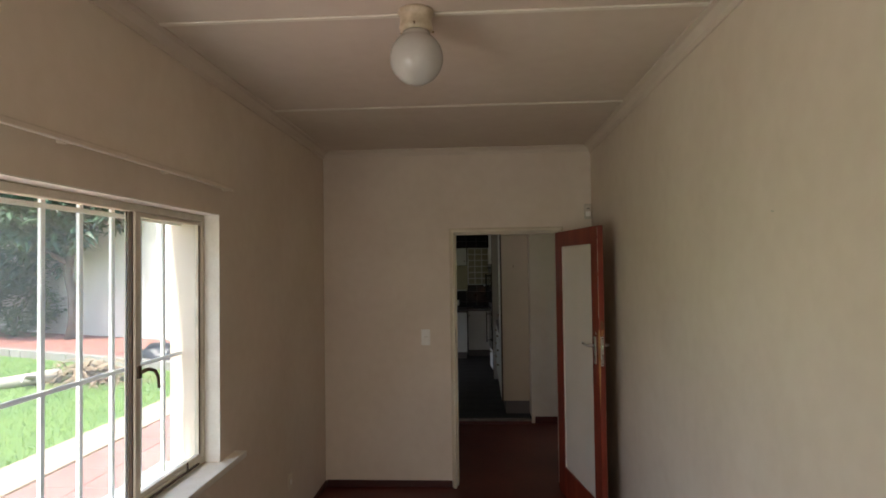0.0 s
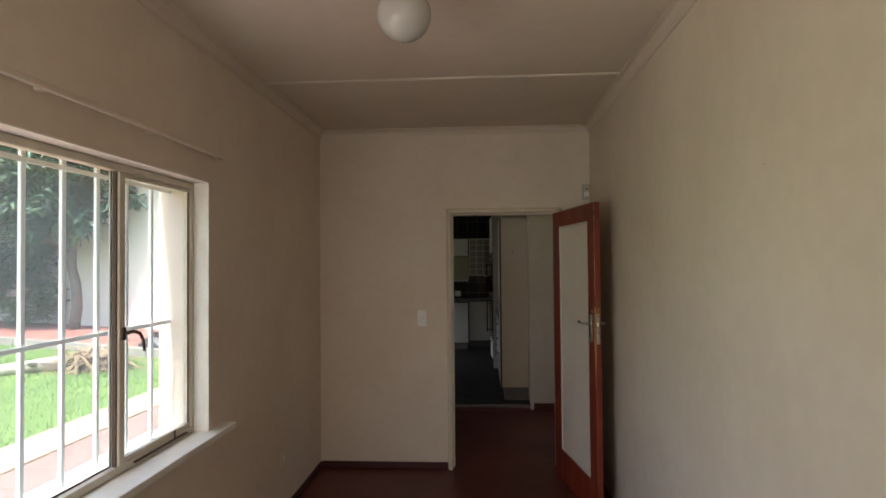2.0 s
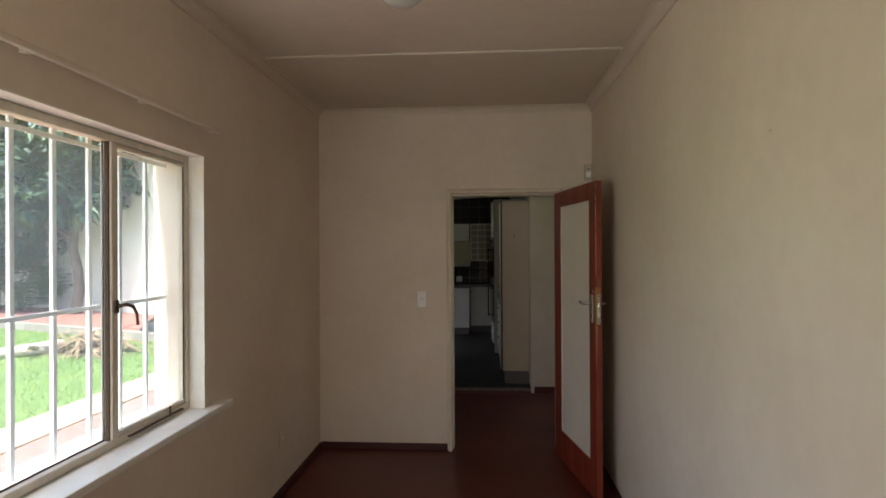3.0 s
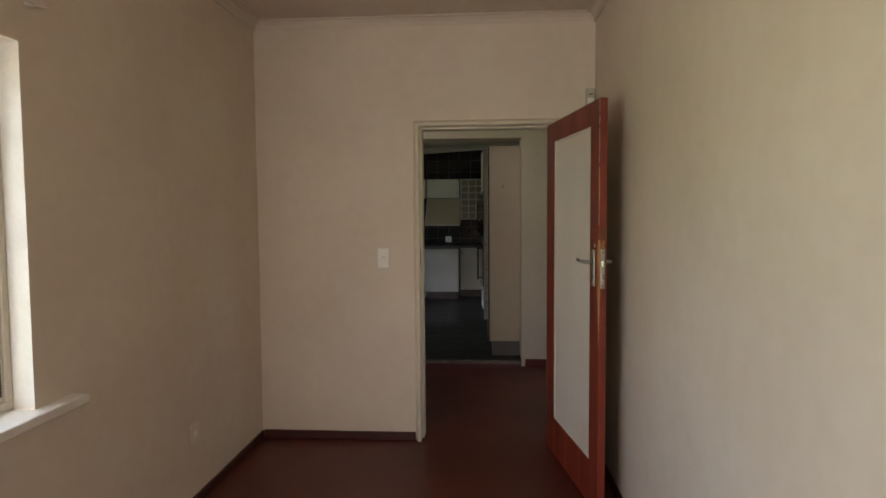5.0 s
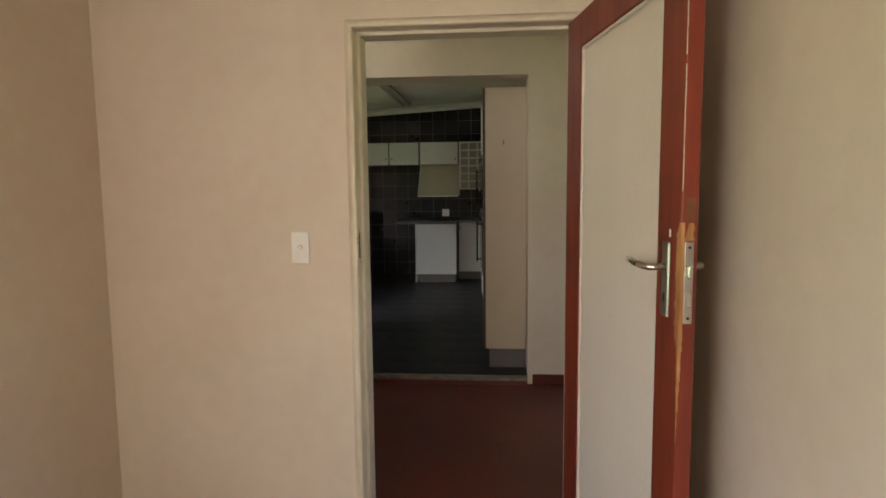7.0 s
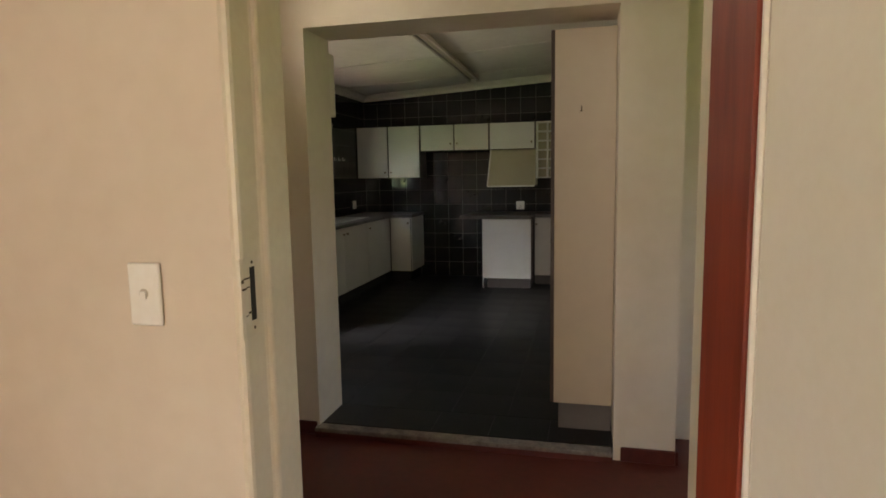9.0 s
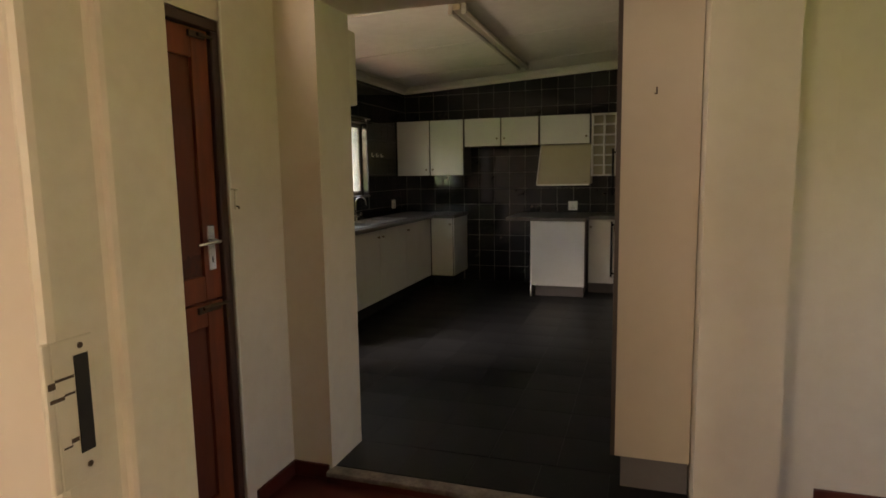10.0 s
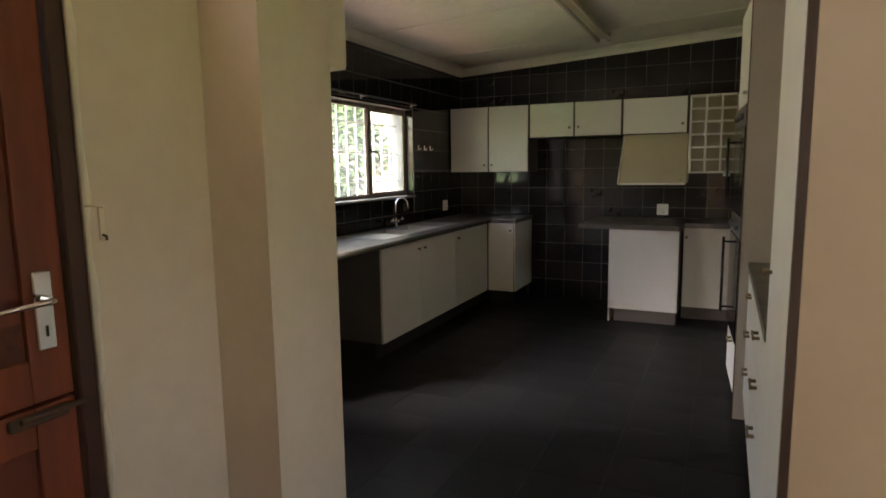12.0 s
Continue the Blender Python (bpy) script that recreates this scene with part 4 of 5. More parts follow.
def bowl(y0, y1):
    bm = bmesh.new()
    x0, x1, zb = SX0 + 0.015, SXX1 - 0.015, CT - 0.15
    for row in ((x0, x1, y0, y1, zb - 0.003, zb), (x0 - 0.003, x0, y0, y1, zb, CT + 0.002), (x1, x1 + 0.003, y0, y1, zb, CT + 0.002), (x0, x1, y0 - 0.003, y0, zb, CT + 0.002), (x0, x1, y1, y1 + 0.003, zb, CT + 0.002)):
        box(bm, *row)
    part("bowl", bm, STAINLESS, sink)
    part("waste", cyl(bmesh.new(), ((x0 + x1) / 2, (y0 + y1) / 2, zb), ((x0 + x1) / 2, (y0 + y1) / 2, zb + 0.004), 0.035, sides=16), OVEN_GREY, sink)


bowl(SY0 + 0.003, b1 - 0.003)
bowl(b2 + 0.003, b3 - 0.003)
for k in range(7):
    part("drainer_ridge", blocks((SX0 + 0.03 + k * 0.045, SX0 + 0.042 + k * 0.045, SY0 - 0.30, SY0 - 0.02, CT + 0.004, CT + 0.007), bevel=0.001), STAINLESS, sink)
tap = thing("sink_tap", (-2.37, 5.42, CT + 0.004), "chrome swan-neck mixer tap with two cross handles", "tap")
tx, ty = -2.365, 5.42
bm = lathe(bmesh.new(), (tx, ty, CT + 0.004), [(0.028, 0), (0.028, 0.008), (0.018, 0.014), (0.017, 0.06), (0.014, 0.075)], 18)
part("body", bm, BRIGHT_CHROME, tap, "", True)
arc = [(tx, ty, CT + 0.07), (tx, ty, CT + 0.16)] + [(tx + 0.055 - 0.055 * math.cos(a), ty + 0.03 * math.sin(a / 2), CT + 0.20 + 0.06 * math.sin(a)) for a in np.linspace(0.0, 3.14, 10)] + [(tx + 0.112, ty + 0.03, CT + 0.17)]
part("spout", tube(bmesh.new(), arc, 0.009, 12), BRIGHT_CHROME, tap, "", True)
for s in (-1, 1):
    bm = cyl(bmesh.new(), (tx, ty, CT + 0.04), (tx + 0.01, ty + s * 0.075, CT + 0.062), 0.011, 0.010, 12)
    for k in range(2):
        d = Vector((0.0, 0.02, 0.02)) if k else Vector((0.028, 0, 0))
        cyl(bm, Vector((tx + 0.011, ty + s * 0.085, CT + 0.068)) - d, Vector((tx + 0.011, ty + s * 0.085, CT + 0.068)) + d, 0.007, sides=8)
    part("cross_handle", bm, BRIGHT_CHROME, tap, "", True)

# peninsula and the short run beside it
IY = 6.22
c = base_cupboard("peninsula_cupboard", (-0.3, 6.5, KF), "white cupboard of the short peninsula", (-0.575, -0.014, IY + 0.020, KN - 0.003, BZ0 - 0.02, BZ1), (-0.56, -0.03, IY + 0.06, KN - 0.01, KF, BZ0 - 0.02),
                  [((-0.592, -0.016, IY, IY + 0.019, BZ0 - 0.02, BZ1 - 0.004), None, None)])
part("side_panel", blocks((-0.608, -0.594, IY + 0.001, KN - 0.003, KF + 0.001, BZ1), bevel=0.001), MELAMINE, c, "white side panel down to the floor")
part("door_edge_strip", blocks((-0.014, -0.006, IY - 0.001, IY + 0.03, BZ0 - 0.02, BZ1)), EDGING, c)
base_cupboard("base_cupboard", (0.2, 6.7, KF), "white base cupboard beside the peninsula", (0.0, 0.56, 6.54, KN - 0.003, BZ0 - 0.02, BZ1), (0.0, 0.56, 6.60, KN - 0.01, KF, BZ0 - 0.02),
              [((0.004, 0.545, 6.52, 6.539, BZ0 - 0.02, BZ1 - 0.004), (0.028, 6.52, BZ1 - 0.085), (0, -1, 0))])
top2 = thing("peninsula_worktop", (-0.2, 6.6, BZ1), "grey-brown laminate worktop with an overhanging end", "worktop")
bm = bmesh.new()
pts = [(-0.885, 6.205), (-0.015, IY - 0.075), (0.012, IY - 0.05), (0.012, 6.475), (0.575, 6.475), (0.575, KN - 0.001), (-0.885, KN - 0.001)]
lowv = [bm.verts.new((x, y, BZ1 + 0.0005)) for x, y in pts]
highv = [bm.verts.new((x, y, CT)) for x, y in pts]
bm.faces.new(lowv[::-1])
bm.faces.new(highv)
for i in range(len(pts)):
    bm.faces.new((lowv[i], lowv[(i + 1) % len(pts)], highv[(i + 1) % len(pts)], highv[i]))
bmesh.ops.bevel(bm, geom=[e for e in bm.edges if abs(e.verts[0].co.z - CT) < 1e-6 and abs(e.verts[1].co.z - CT) < 1e-6], offset=0.006, segments=2, affect="EDGES")
part("slab", bm, WORKTOP, top2)


def socket(name, at, across, label):
    """A socket plate on a wall; across: the wall's inward way."""
    w = Vector(across)
    s = thing(name, at, label, "socket")
    a = Vector(at)
    side = Vector((-w.y, w.x, 0))

    def slab(u0, u1, z0, z1, d0, d1, bev, mat, nm):
        p, q = a + side * u0 + w * d0, a + side * u1 + w * d1
        part(nm, blocks((min(p.x, q.x), max(p.x, q.x), min(p.y, q.y), max(p.y, q.y), a.z + z0, a.z + z1), bevel=bev), mat, s)
    slab(-0.055, 0.055, -0.055, 0.055, 0.0005, 0.011, 0.003, PLASTIC, "plate")
    for u, z in ((0.0, -0.005), (-0.013, -0.028), (0.013, -0.028)):
        slab(u - 0.004, u + 0.004, z - 0.004, z + 0.004, 0.0108, 0.0116, 0, DARK, "pin_hole")
    slab(0.02, 0.036, 0.012, 0.036, 0.0108, 0.0145, 0.001, PLASTIC, "switch")
    return s


socket("wall_socket", (-0.235, KN - 0.001, 1.033), (0, -1, 0), "white square socket on the black tiles")
socket("wall_socket", (KW + 0.001, 6.62, 1.075), (1, 0, 0), "white socket beside the window worktop")
for y in (6.02, 6.15, 6.28):
    h = thing("wall_hook", (KW, y, 1.67), "small white hook on the black tiles", "hook", "three small hooks")
    bm = blocks((KW + 0.0005, KW + 0.006, y - 0.011, y + 0.011, 1.655, 1.70), bevel=0.002)
    tube(bm, [(KW + 0.005, y, 1.665), (KW + 0.022, y, 1.657), (KW + 0.030, y, 1.667), (KW + 0.03, y, 1.68)], 0.004, 8)
    part("hook", bm, PLASTIC, h)

# kitchen window
steel_window("window_kitchen", KW - 0.10, KW0 + 0.002, KW1 - 0.002, KWZ0 + 0.008, KWZ1 - 0.004, (5.25,), "old steel kitchen window, backlit shade put into its grey-brown paint", 1.62, BACKLIT_STEEL)
structure("window_sill_kitchen", blocks((KW - 0.08, KW + 0.02, KW0, KW1, KWZ0 - 0.012, KWZ0 + 0.006), bevel=0.003), PLINTH, "grey kitchen window sill")
structure("trim_kitchen_reveal", blocks((KW - 0.08, KW - 0.0085, KW1 - 0.006, KW1 + 0.0006, KWZ0 + 0.006, KWZ1)), TILE_BLACK, "tiled kitchen window reveal")
kb = thing("kitchen_burglar_bars", (KW - 0.2, KW0, KWZ0), "white burglar bars outside the kitchen window", "bars")
for i in range(12):
    y = KW1 - 0.12 - 0.145 * i
    if y > KW0:
        part("bar", blocks((KW - 0.206, KW - 0.194, y - 0.007, y + 0.007, KWZ0, KWZ1)), BAR_PAINT, kb)
for z in (1.36, 1.62, 1.88):
    part("rail", blocks((KW - 0.193, KW - 0.187, KW0, KW1, z - 0.007, z + 0.007)), BAR_PAINT, kb)
kr = thing("kitchen_curtain_rod", (KW + 0.05, 5.0, 2.07), "thin metal curtain rod over the kitchen window", "rod")
part("rod", cyl(bmesh.new(), (KW + 0.05, 3.9, 2.075), (KW + 0.05, 5.90, 2.075), 0.007, sides=10), OVEN_GREY, kr, "dull metal rod", True)
for y in (4.0, 5.0, 5.88):
    bm = blocks((KW + 0.0005, KW + 0.008, y - 0.012, y + 0.012, 2.05, 2.09), bevel=0.002)
    cyl(bm, (KW + 0.006, y, 2.072), (KW + 0.056, y, 2.072), 0.006, sides=8)
    part("bracket", bm, PLASTIC, kr, "", True)

# electrical box on the wall just inside the opening
db = thing("wall_box", (-1.05, OY1, 1.79), "cream wall box hung beside the opening", "box")
part("body", blocks((-1.35, -0.835, OY1 + 0.001, OY1 + 0.13, 1.80, 2.165), bevel=0.012, seg=2), TRIM, db, "", True)
part("lid", blocks((-1.34, -0.845, OY1 + 0.1305, OY1 + 0.145, 1.815, 2.15), bevel=0.006, seg=2), TRIM, db, "", True)
part("screw", cyl(bmesh.new(), (-0.862, OY1 + 0.14, 1.85), (-0.862, OY1 + 0.148, 1.85), 0.006, sides=8), RUSTY, db)

# fluorescent fitting
LX = -0.73
ft = thing("fluorescent_lamp", (LX, 5.3, kz(LX)), "unlit twin fluorescent batten on the ceiling", "lamp")
zt = kz(LX) - 0.004
part("batten", blocks((LX - 0.03, LX + 0.03, 3.85, 6.43, zt - 0.05, zt - 0.003), bevel=0.006), CREAM_BOARD, ft, "cream batten body")
for s in (-1, 1):
    part("tube", cyl(bmesh.new(), (LX + s * 0.05, 3.9, zt - 0.055), (LX + s * 0.05, 6.38, zt - 0.055), 0.017, sides=12), PLASTIC_DIM, ft, "unlit white tube", True)
    for y in (3.88, 6.40):
        part("tube_holder", blocks((LX + s * 0.05 - 0.018, LX + s * 0.05 + 0.018, y - 0.02, y + 0.02, zt - 0.078, zt - 0.002), bevel=0.004), PLASTIC_DIM, ft)

# tall cupboards along the east side
TX, TY = 0.458, 2.155
tc = thing("tall_cupboard", (0.75, 2.45, KF), "tall cream pantry cupboard with dark edged side", "cupboard")
TT = 2.16
part("side_panel", blocks((TX + 0.020, OXR - 0.003, TY, TY + 0.018, KF + 0.152, TT), bevel=0.001), PANEL_CREAM, tc, "cream painted side panel")
part("edge_strip", blocks((TX + 0.001, TX + 0.0195, TY, TY + 0.024, KF + 0.152, TT)), EDGING, tc, "dark wooden edge strip")
part("body", blocks((TX + 0.022, OXR - 0.003, TY + 0.0185, 2.775, KF + 0.152, TT)), MELAMINE, tc)
d = part("door", blocks((TX, TX + 0.0195, TY + 0.026, 2.77, KF + 0.155, TT - 0.004), bevel=0.0015), MELAMINE, tc, "tall white melamine door")
knob(d, (TX, 2.68, 1.155), (-1, 0, 0))
part("plinth", blocks((TX + 0.045, OXR - 0.006, TY + 0.03, 2.775, KF + 0.0005, KF + 0.1515)), PLINTH, tc, "grey recessed plinth")
part("hook", tube(bmesh.new(), [(0.612, TY, 1.775), (0.612, TY - 0.018, 1.775), (0.612, TY - 0.026, 1.762), (0.612, TY - 0.024, 1.75), (0.606, TY - 0.018, 1.752)], 0.0028, 8), RUSTY, tc, "small screw hook", True)

dr = thing("drawer_unit", (0.75, 3.55, KF), "white drawer unit with a worktop and niche", "drawers")
part("body", blocks((TX + 0.022, KE - 0.003, 2.78, 4.27, KF + 0.15, BZ1)), EDGING, dr)
part("plinth", blocks((TX + 0.06, KE - 0.01, 2.78, 4.27, KF + 0.0005, KF + 0.15)), PLINTH, dr)
part("worktop", blocks((TX - 0.004, KE - 0.003, 2.779, 4.275, BZ1 + 0.0005, CT), bevel=0.004), WORKTOP, dr)
for y0, y1 in ((2.785, 3.52), (3.526, 4.265)):
    for z0, z1 in ((BZ1 - 0.19, BZ1 - 0.006), (BZ1 - 0.38, BZ1 - 0.196), (KF + 0.155, BZ1 - 0.386)):
        d = part("drawer", blocks((TX + 0.002, TX + 0.0215, y0, y1, z0, z1), bevel=0.0015), MELAMINE, dr, "white drawer front")
        ym = (y0 + y1) / 2
        bm = blocks((TX - 0.024, TX - 0.016, ym - 0.05, ym + 0.05, z1 - 0.075, z1 - 0.06), bevel=0.002)
        for s in (-1, 1):
            box(bm, TX - 0.018, TX + 0.003, ym + s * 0.04 - 0.005, ym + s * 0.04 + 0.005, z1 - 0.073, z1 - 0.062)
        part("pull", bm, DULL_BRASS, d, "small bar pull")
part("niche_back", blocks((KE - 0.02, KE - 0.003, 2.78, 4.27, CT + 0.0005, 2.3)), MELAMINE, dr)

OV0, OV1 = 4.30, 4.93
OX = 0.386
ov = thing("oven_tower", (0.75, 4.6, KF), "tall housing with a black built-in double oven", "oven")
part("side_panel", blocks((OX - 0.012, KE - 0.003, OV0 - 0.02, OV0 - 0.001, KF + 0.0005, 2.36), bevel=0.001), BEIGE_BOARD, ov, "beige tower side panel")
part("edge_strip", blocks((OX - 0.0165, OX - 0.0125, OV0 - 0.021, OV0, KF + 0.0005, 2.36)), EDGING, ov, "dark edge strip")
part("body", blocks((OX + 0.02, KE - 0.003, OV0, OV1, KF + 0.1, 2.36)), MELAMINE, ov)
part("plinth", blocks((OX + 0.06, KE - 0.01, OV0, OV1, KF + 0.0005, KF + 0.1)), PLINTH, ov)
d = part("drawer", blocks((OX - 0.008, OX + 0.0195, OV0 + 0.003, OV1 - 0.003, KF + 0.105, KF + 0.42), bevel=0.0015), MELAMINE, ov, "white drawer under the oven")
bm = blocks((OX - 0.034, OX - 0.026, 4.56, 4.68, KF + 0.36, KF + 0.375), bevel=0.002)
for y in (4.58, 4.66):
    box(bm, OX - 0.028, OX - 0.008, y - 0.005, y + 0.005, KF + 0.362, KF + 0.373)
part("pull", bm, DULL_BRASS, d)
part("upper_door", blocks((OX - 0.008, OX + 0.0195, OV0 + 0.003, OV1 - 0.003, 1.80, 2.355), bevel=0.0015), MELAMINE, ov, "white upper door")
bm = blocks((OX - 0.034, OX - 0.026, 4.36, 4.44, 1.85, 1.865), bevel=0.002)
for y in (4.37, 4.43):
    box(bm, OX - 0.028, OX - 0.008, y - 0.005, y + 0.005, 1.852, 1.863)
part("pull", bm, CHROME, ov)
for z0, z1 in ((KF + 0.425, 1.18), (1.185, 1.795)):
    d = part("oven_door", blocks((OX - 0.022, OX + 0.0195, OV0 + 0.004, OV1 - 0.004, z0, z1 - 0.12), bevel=0.004), OVEN_BLACK, ov, "black glass oven door")
    part("control_panel", blocks((OX - 0.020, OX + 0.0195, OV0 + 0.004, OV1 - 0.004, z1 - 0.117, z1), bevel=0.003), OVEN_GREY, ov, "dark metal control strip")
    hy = OV1 - 0.07
    bm = cyl(bmesh.new(), (OX - 0.062, hy, z0 + 0.06), (OX - 0.062, hy, z1 - 0.16), 0.009, sides=10)
    for z in (z0 + 0.09, z1 - 0.19):
        cyl(bm, (OX - 0.062, hy, z), (OX - 0.021, hy, z), 0.007, sides=8)
    part("oven_handle", bm, OVEN_BLACK, d, "black vertical bar handle", True)
    for k in range(3):
        part("dial", cyl(bmesh.new(), (OX - 0.020, OV0 + 0.15 + 0.15 * k, z1 - 0.06), (OX - 0.042, OV0 + 0.15 + 0.15 * k, z1 - 0.06), 0.018, 0.015, 14), OVEN_GREY, ov, "", True)

# the tower stands a little out of square with the drawer run
swing = Matrix.Translation(Vector((OX, OV1, 0)) - BASE[ov.name]) @ Matrix.Rotation(radians(3.6), 4, "Z") @ Matrix.Translation(BASE[ov.name] - Vector((OX, OV1, 0)))
for piece_ob in ov.children_recursive:
    piece_ob.data.transform(swing)

# ---- garden ----
G = -0.15
rng = np.random.default_rng(7)
structure("ground", blocks((-260, XO + 0.001, -260, 260, G - 0.3, G), (XO + 0.001, 260, KN + 0.2, 260, G - 0.3, G), (3.75, 260, -260, KN + 0.2, G - 0.3, G), (XO + 0.001, 3.75, -260, -7.2, G - 0.3, G)), LAWN, "green lawn reaching far round the house")
kitchen_pave = structure("pavement_kitchen", blocks((-3.86, KW - 0.241, OY1, 9.0, G - 0.1, G + 0.02)), PAVING, "pink paving outside the kitchen")
U = Vector((-0.928, 0.371, 0)).normalized()
NRM = Vector((-U.y, U.x, 0))
if NRM.y > 0:
    NRM = -NRM
WALL0 = Vector((-7.86, 10.25, 0))


def along(u, n, z=0.0):
    """A place u metres along the garden wall and n metres in front of it."""
    p = WALL0 + U * u + NRM * n
    return Vector((p.x, p.y, z))


def slab_along(bm, u0, u1, n0, n1, z0, z1):
    made = bmesh.ops.create_cube(bm, size=1.0)["verts"]
    for v in made:
        v.co = along(u0 + (v.co.x + 0.5) * (u1 - u0), n0 + (v.co.y + 0.5) * (n1 - n0), z0 + (v.co.z + 0.5) * (z1 - z0))
    return bm


gw = structure("wall_garden", slab_along(slab_along(bmesh.new(), -4.6, 24, -0.22, 0.0, G - 0.1, 4.3), -4.6, 24, -0.26, 0.04, 4.3, 4.38), GARDEN_WALL, "tall pale painted garden wall")
path = structure("pavement_far", slab_along(bmesh.new(), -4.4, 24, 0.002, 2.72, G - 0.1, G + 0.10), RED_PATH, "raised red path along the garden wall")
house_pave = structure("pavement_house", blocks((-3.86, XO - 0.001, -9, OY0 - 0.01, G - 0.1, G + 0.004)), BORDER, "pink paving beside the house")


def frond_mesh(count, reach, height, seed, width, bend):
    """Long drooping strips from one heap."""
    r = np.random.default_rng(seed)
    verts, faces = [], []
    for _ in range(count):
        a, e = r.uniform(0, 2 * math.pi), r.uniform(0.05, 0.9)
        length = reach * r.uniform(0.45, 1.0)
        start = Vector((r.normal(0, reach * 0.28), r.normal(0, reach * 0.16), r.uniform(0.02, height * 0.6)))
        d = Vector((math.cos(a) * math.cos(e), math.sin(a) * math.cos(e) * 0.7, math.sin(e)))
        side = d.cross(Vector((0, 0, 1))).normalized() * width * r.uniform(0.5, 1.3)
        at = len(verts)
        for k in range(6):
            s = k / 5
            p = start + d * length * s - Vector((0, 0, bend * length * s * s))
            p.z = max(p.z, 0.012)
            w = side * (1 - 0.75 * s)
            verts += [p - w, p + w, p + Vector((0, 0, width * 0.8 * (1 - s)))]
        for k in range(5):
            i = at + 3 * k
            faces += [(i, i + 2, i + 5, i + 3), (i + 2, i + 1, i + 4, i + 5), (i + 1, i, i + 3, i + 4)]
    return verts, faces


def from_lists(name, verts, faces, mat, smooth=False):
    data = bpy.data.meshes.new(name)
    data.from_pydata([tuple(v) for v in verts], [], faces)
    data.materials.append(mat)
    for p in data.polygons:
        p.use_smooth = smooth
    return data


heap = new("dead_frond_heap", from_lists("dead_frond_heap", *frond_mesh(150, 0.75, 0.40, 3, 0.020, 0.75), DEAD))
heap.location = (-6.45, 5.2, G)
heap.scale = (1.35, 1.35, 1.25)
tagged(heap, "heap of dry brown palm fronds on the lawn", "debris")
bm = tube(bmesh.new(), [(-7.05, 5.2, G + 0.12), (-7.3, 4.95, G + 0.11), (-7.7, 4.55, G + 0.09), (-8.1, 4.2, G + 0.10), (-8.8, 3.7, G + 0.07)], 0.13, 9, 0.05)
tube(bm, [(-7.3, 4.95, G + 0.12), (-7.25, 4.6, G + 0.2), (-7.1, 4.35, G + 0.16)], 0.05, 7, 0.02)
single("fallen_log", bm, LOG, (-7.5, 4.6, G), "pale bleached log lying on the lawn", "log", True)
for x, y, s, sd in ((-6.35, 7.2, 0.42, 1), (-6.0, 7.45, 0.34, 2)):
    bm = bmesh.new()
    bmesh.ops.create_icosphere(bm, subdivisions=3, radius=1.0)
    for v in bm.verts:
        n = noise.noise(v.co * 1.7 + Vector((sd * 5, 0, 0))) * 0.25 + noise.noise(v.co * 4.5) * 0.10
        v.co = v.co * (1 + n)
        v.co.z = max(v.co.z, -0.62)
        v.co = Vector((x + v.co.x * s, y + v.co.y * s * 0.8, G + (v.co.z + 0.62) * s * 0.62))
    single("refuse_bag", bm, BAG, (x, y, G), "black refuse bag slumped on the lawn", "bag", True, "black refuse bags")


def leaf_crown(clumps, seed, leaf, droop, per):
    """Whorls of long folded leaves round each (place, size)."""
    r = np.random.default_rng(seed)
    verts, faces = [], []
    for c, size in clumps:
        axis = Vector((r.normal(0, 0.5), r.normal(0, 0.5), 1)).normalized()
        for k in range(per):
            a = r.uniform(0, 2 * math.pi)
            out = Vector((math.cos(a), math.sin(a), r.uniform(-droop, 0.35)))
            out = (out + axis * 0.25).normalized()
            p = Vector(c) + Vector(r.normal(0, size, 3)) * 0.35
            length = leaf * r.uniform(0.65, 1.25)
            side = out.cross(Vector((0, 0, 1)))
            side = (side.normalized() if side.length > 0.01 else Vector((1, 0, 0))) * length * 0.17
            fold = Vector((0, 0, -length * 0.06))
            i = len(verts)
            verts += [p, p + out * length * 0.4 + side + fold, p + out * length * 0.45 + Vector((0, 0, length * 0.03)), p + out * length * 0.4 - side + fold, p + out * length - Vector((0, 0, length * droop * 0.45))]
            faces += [(i, i + 1, i + 2), (i, i + 2, i + 3), (i + 1, i + 4, i + 2), (i + 2, i + 4, i + 3)]
    return verts, faces


def tree(name, base, trunk, limbs, clumps, seed, leaf, label, mat, per=16, droop=0.8, r0=0.15):
    t = thing(name, base, label, "tree")
    b = Vector(base)
    bm = tube(bmesh.new(), [b + Vector(p) for p in trunk], r0, 10, r0 * 0.6)
    part("trunk", bm, BARK, t, "", True)
    for limb in limbs:
        part("limb", tube(bmesh.new(), [b + Vector(p) for p in limb], r0 * 0.5, 7, 0.02), BARK, t, "", True)
    data = from_lists("crown", *leaf_crown(clumps, seed, leaf, droop, per), mat)
    crown = new("crown", data)
    crown.parent = t
    BASE[crown.name] = Vector((0, 0, 0))
    tagged(crown, "loose crown of long hanging dark leaves")
    return t


def scatter(count, centre, spread, seed, low):
    r = np.random.default_rng(seed)
    made = []
    while len(made) < count:
        v = r.normal(0, 1, 3)
        v = v / np.linalg.norm(v) * r.uniform(0.35, 1.0) ** 0.6
        p = Vector(centre) + Vector((v[0] * spread[0], v[1] * spread[1], v[2] * spread[2]))
        if p.z > low + 0.25 * math.sin(3.1 * p.x) + 0.2 * math.sin(2.3 * p.y) and noise.noise(p * 0.55) > -0.28:
            made.append((p, 0.3))
    return made


b1 = along(2.7, 0.75, G + 0.10)
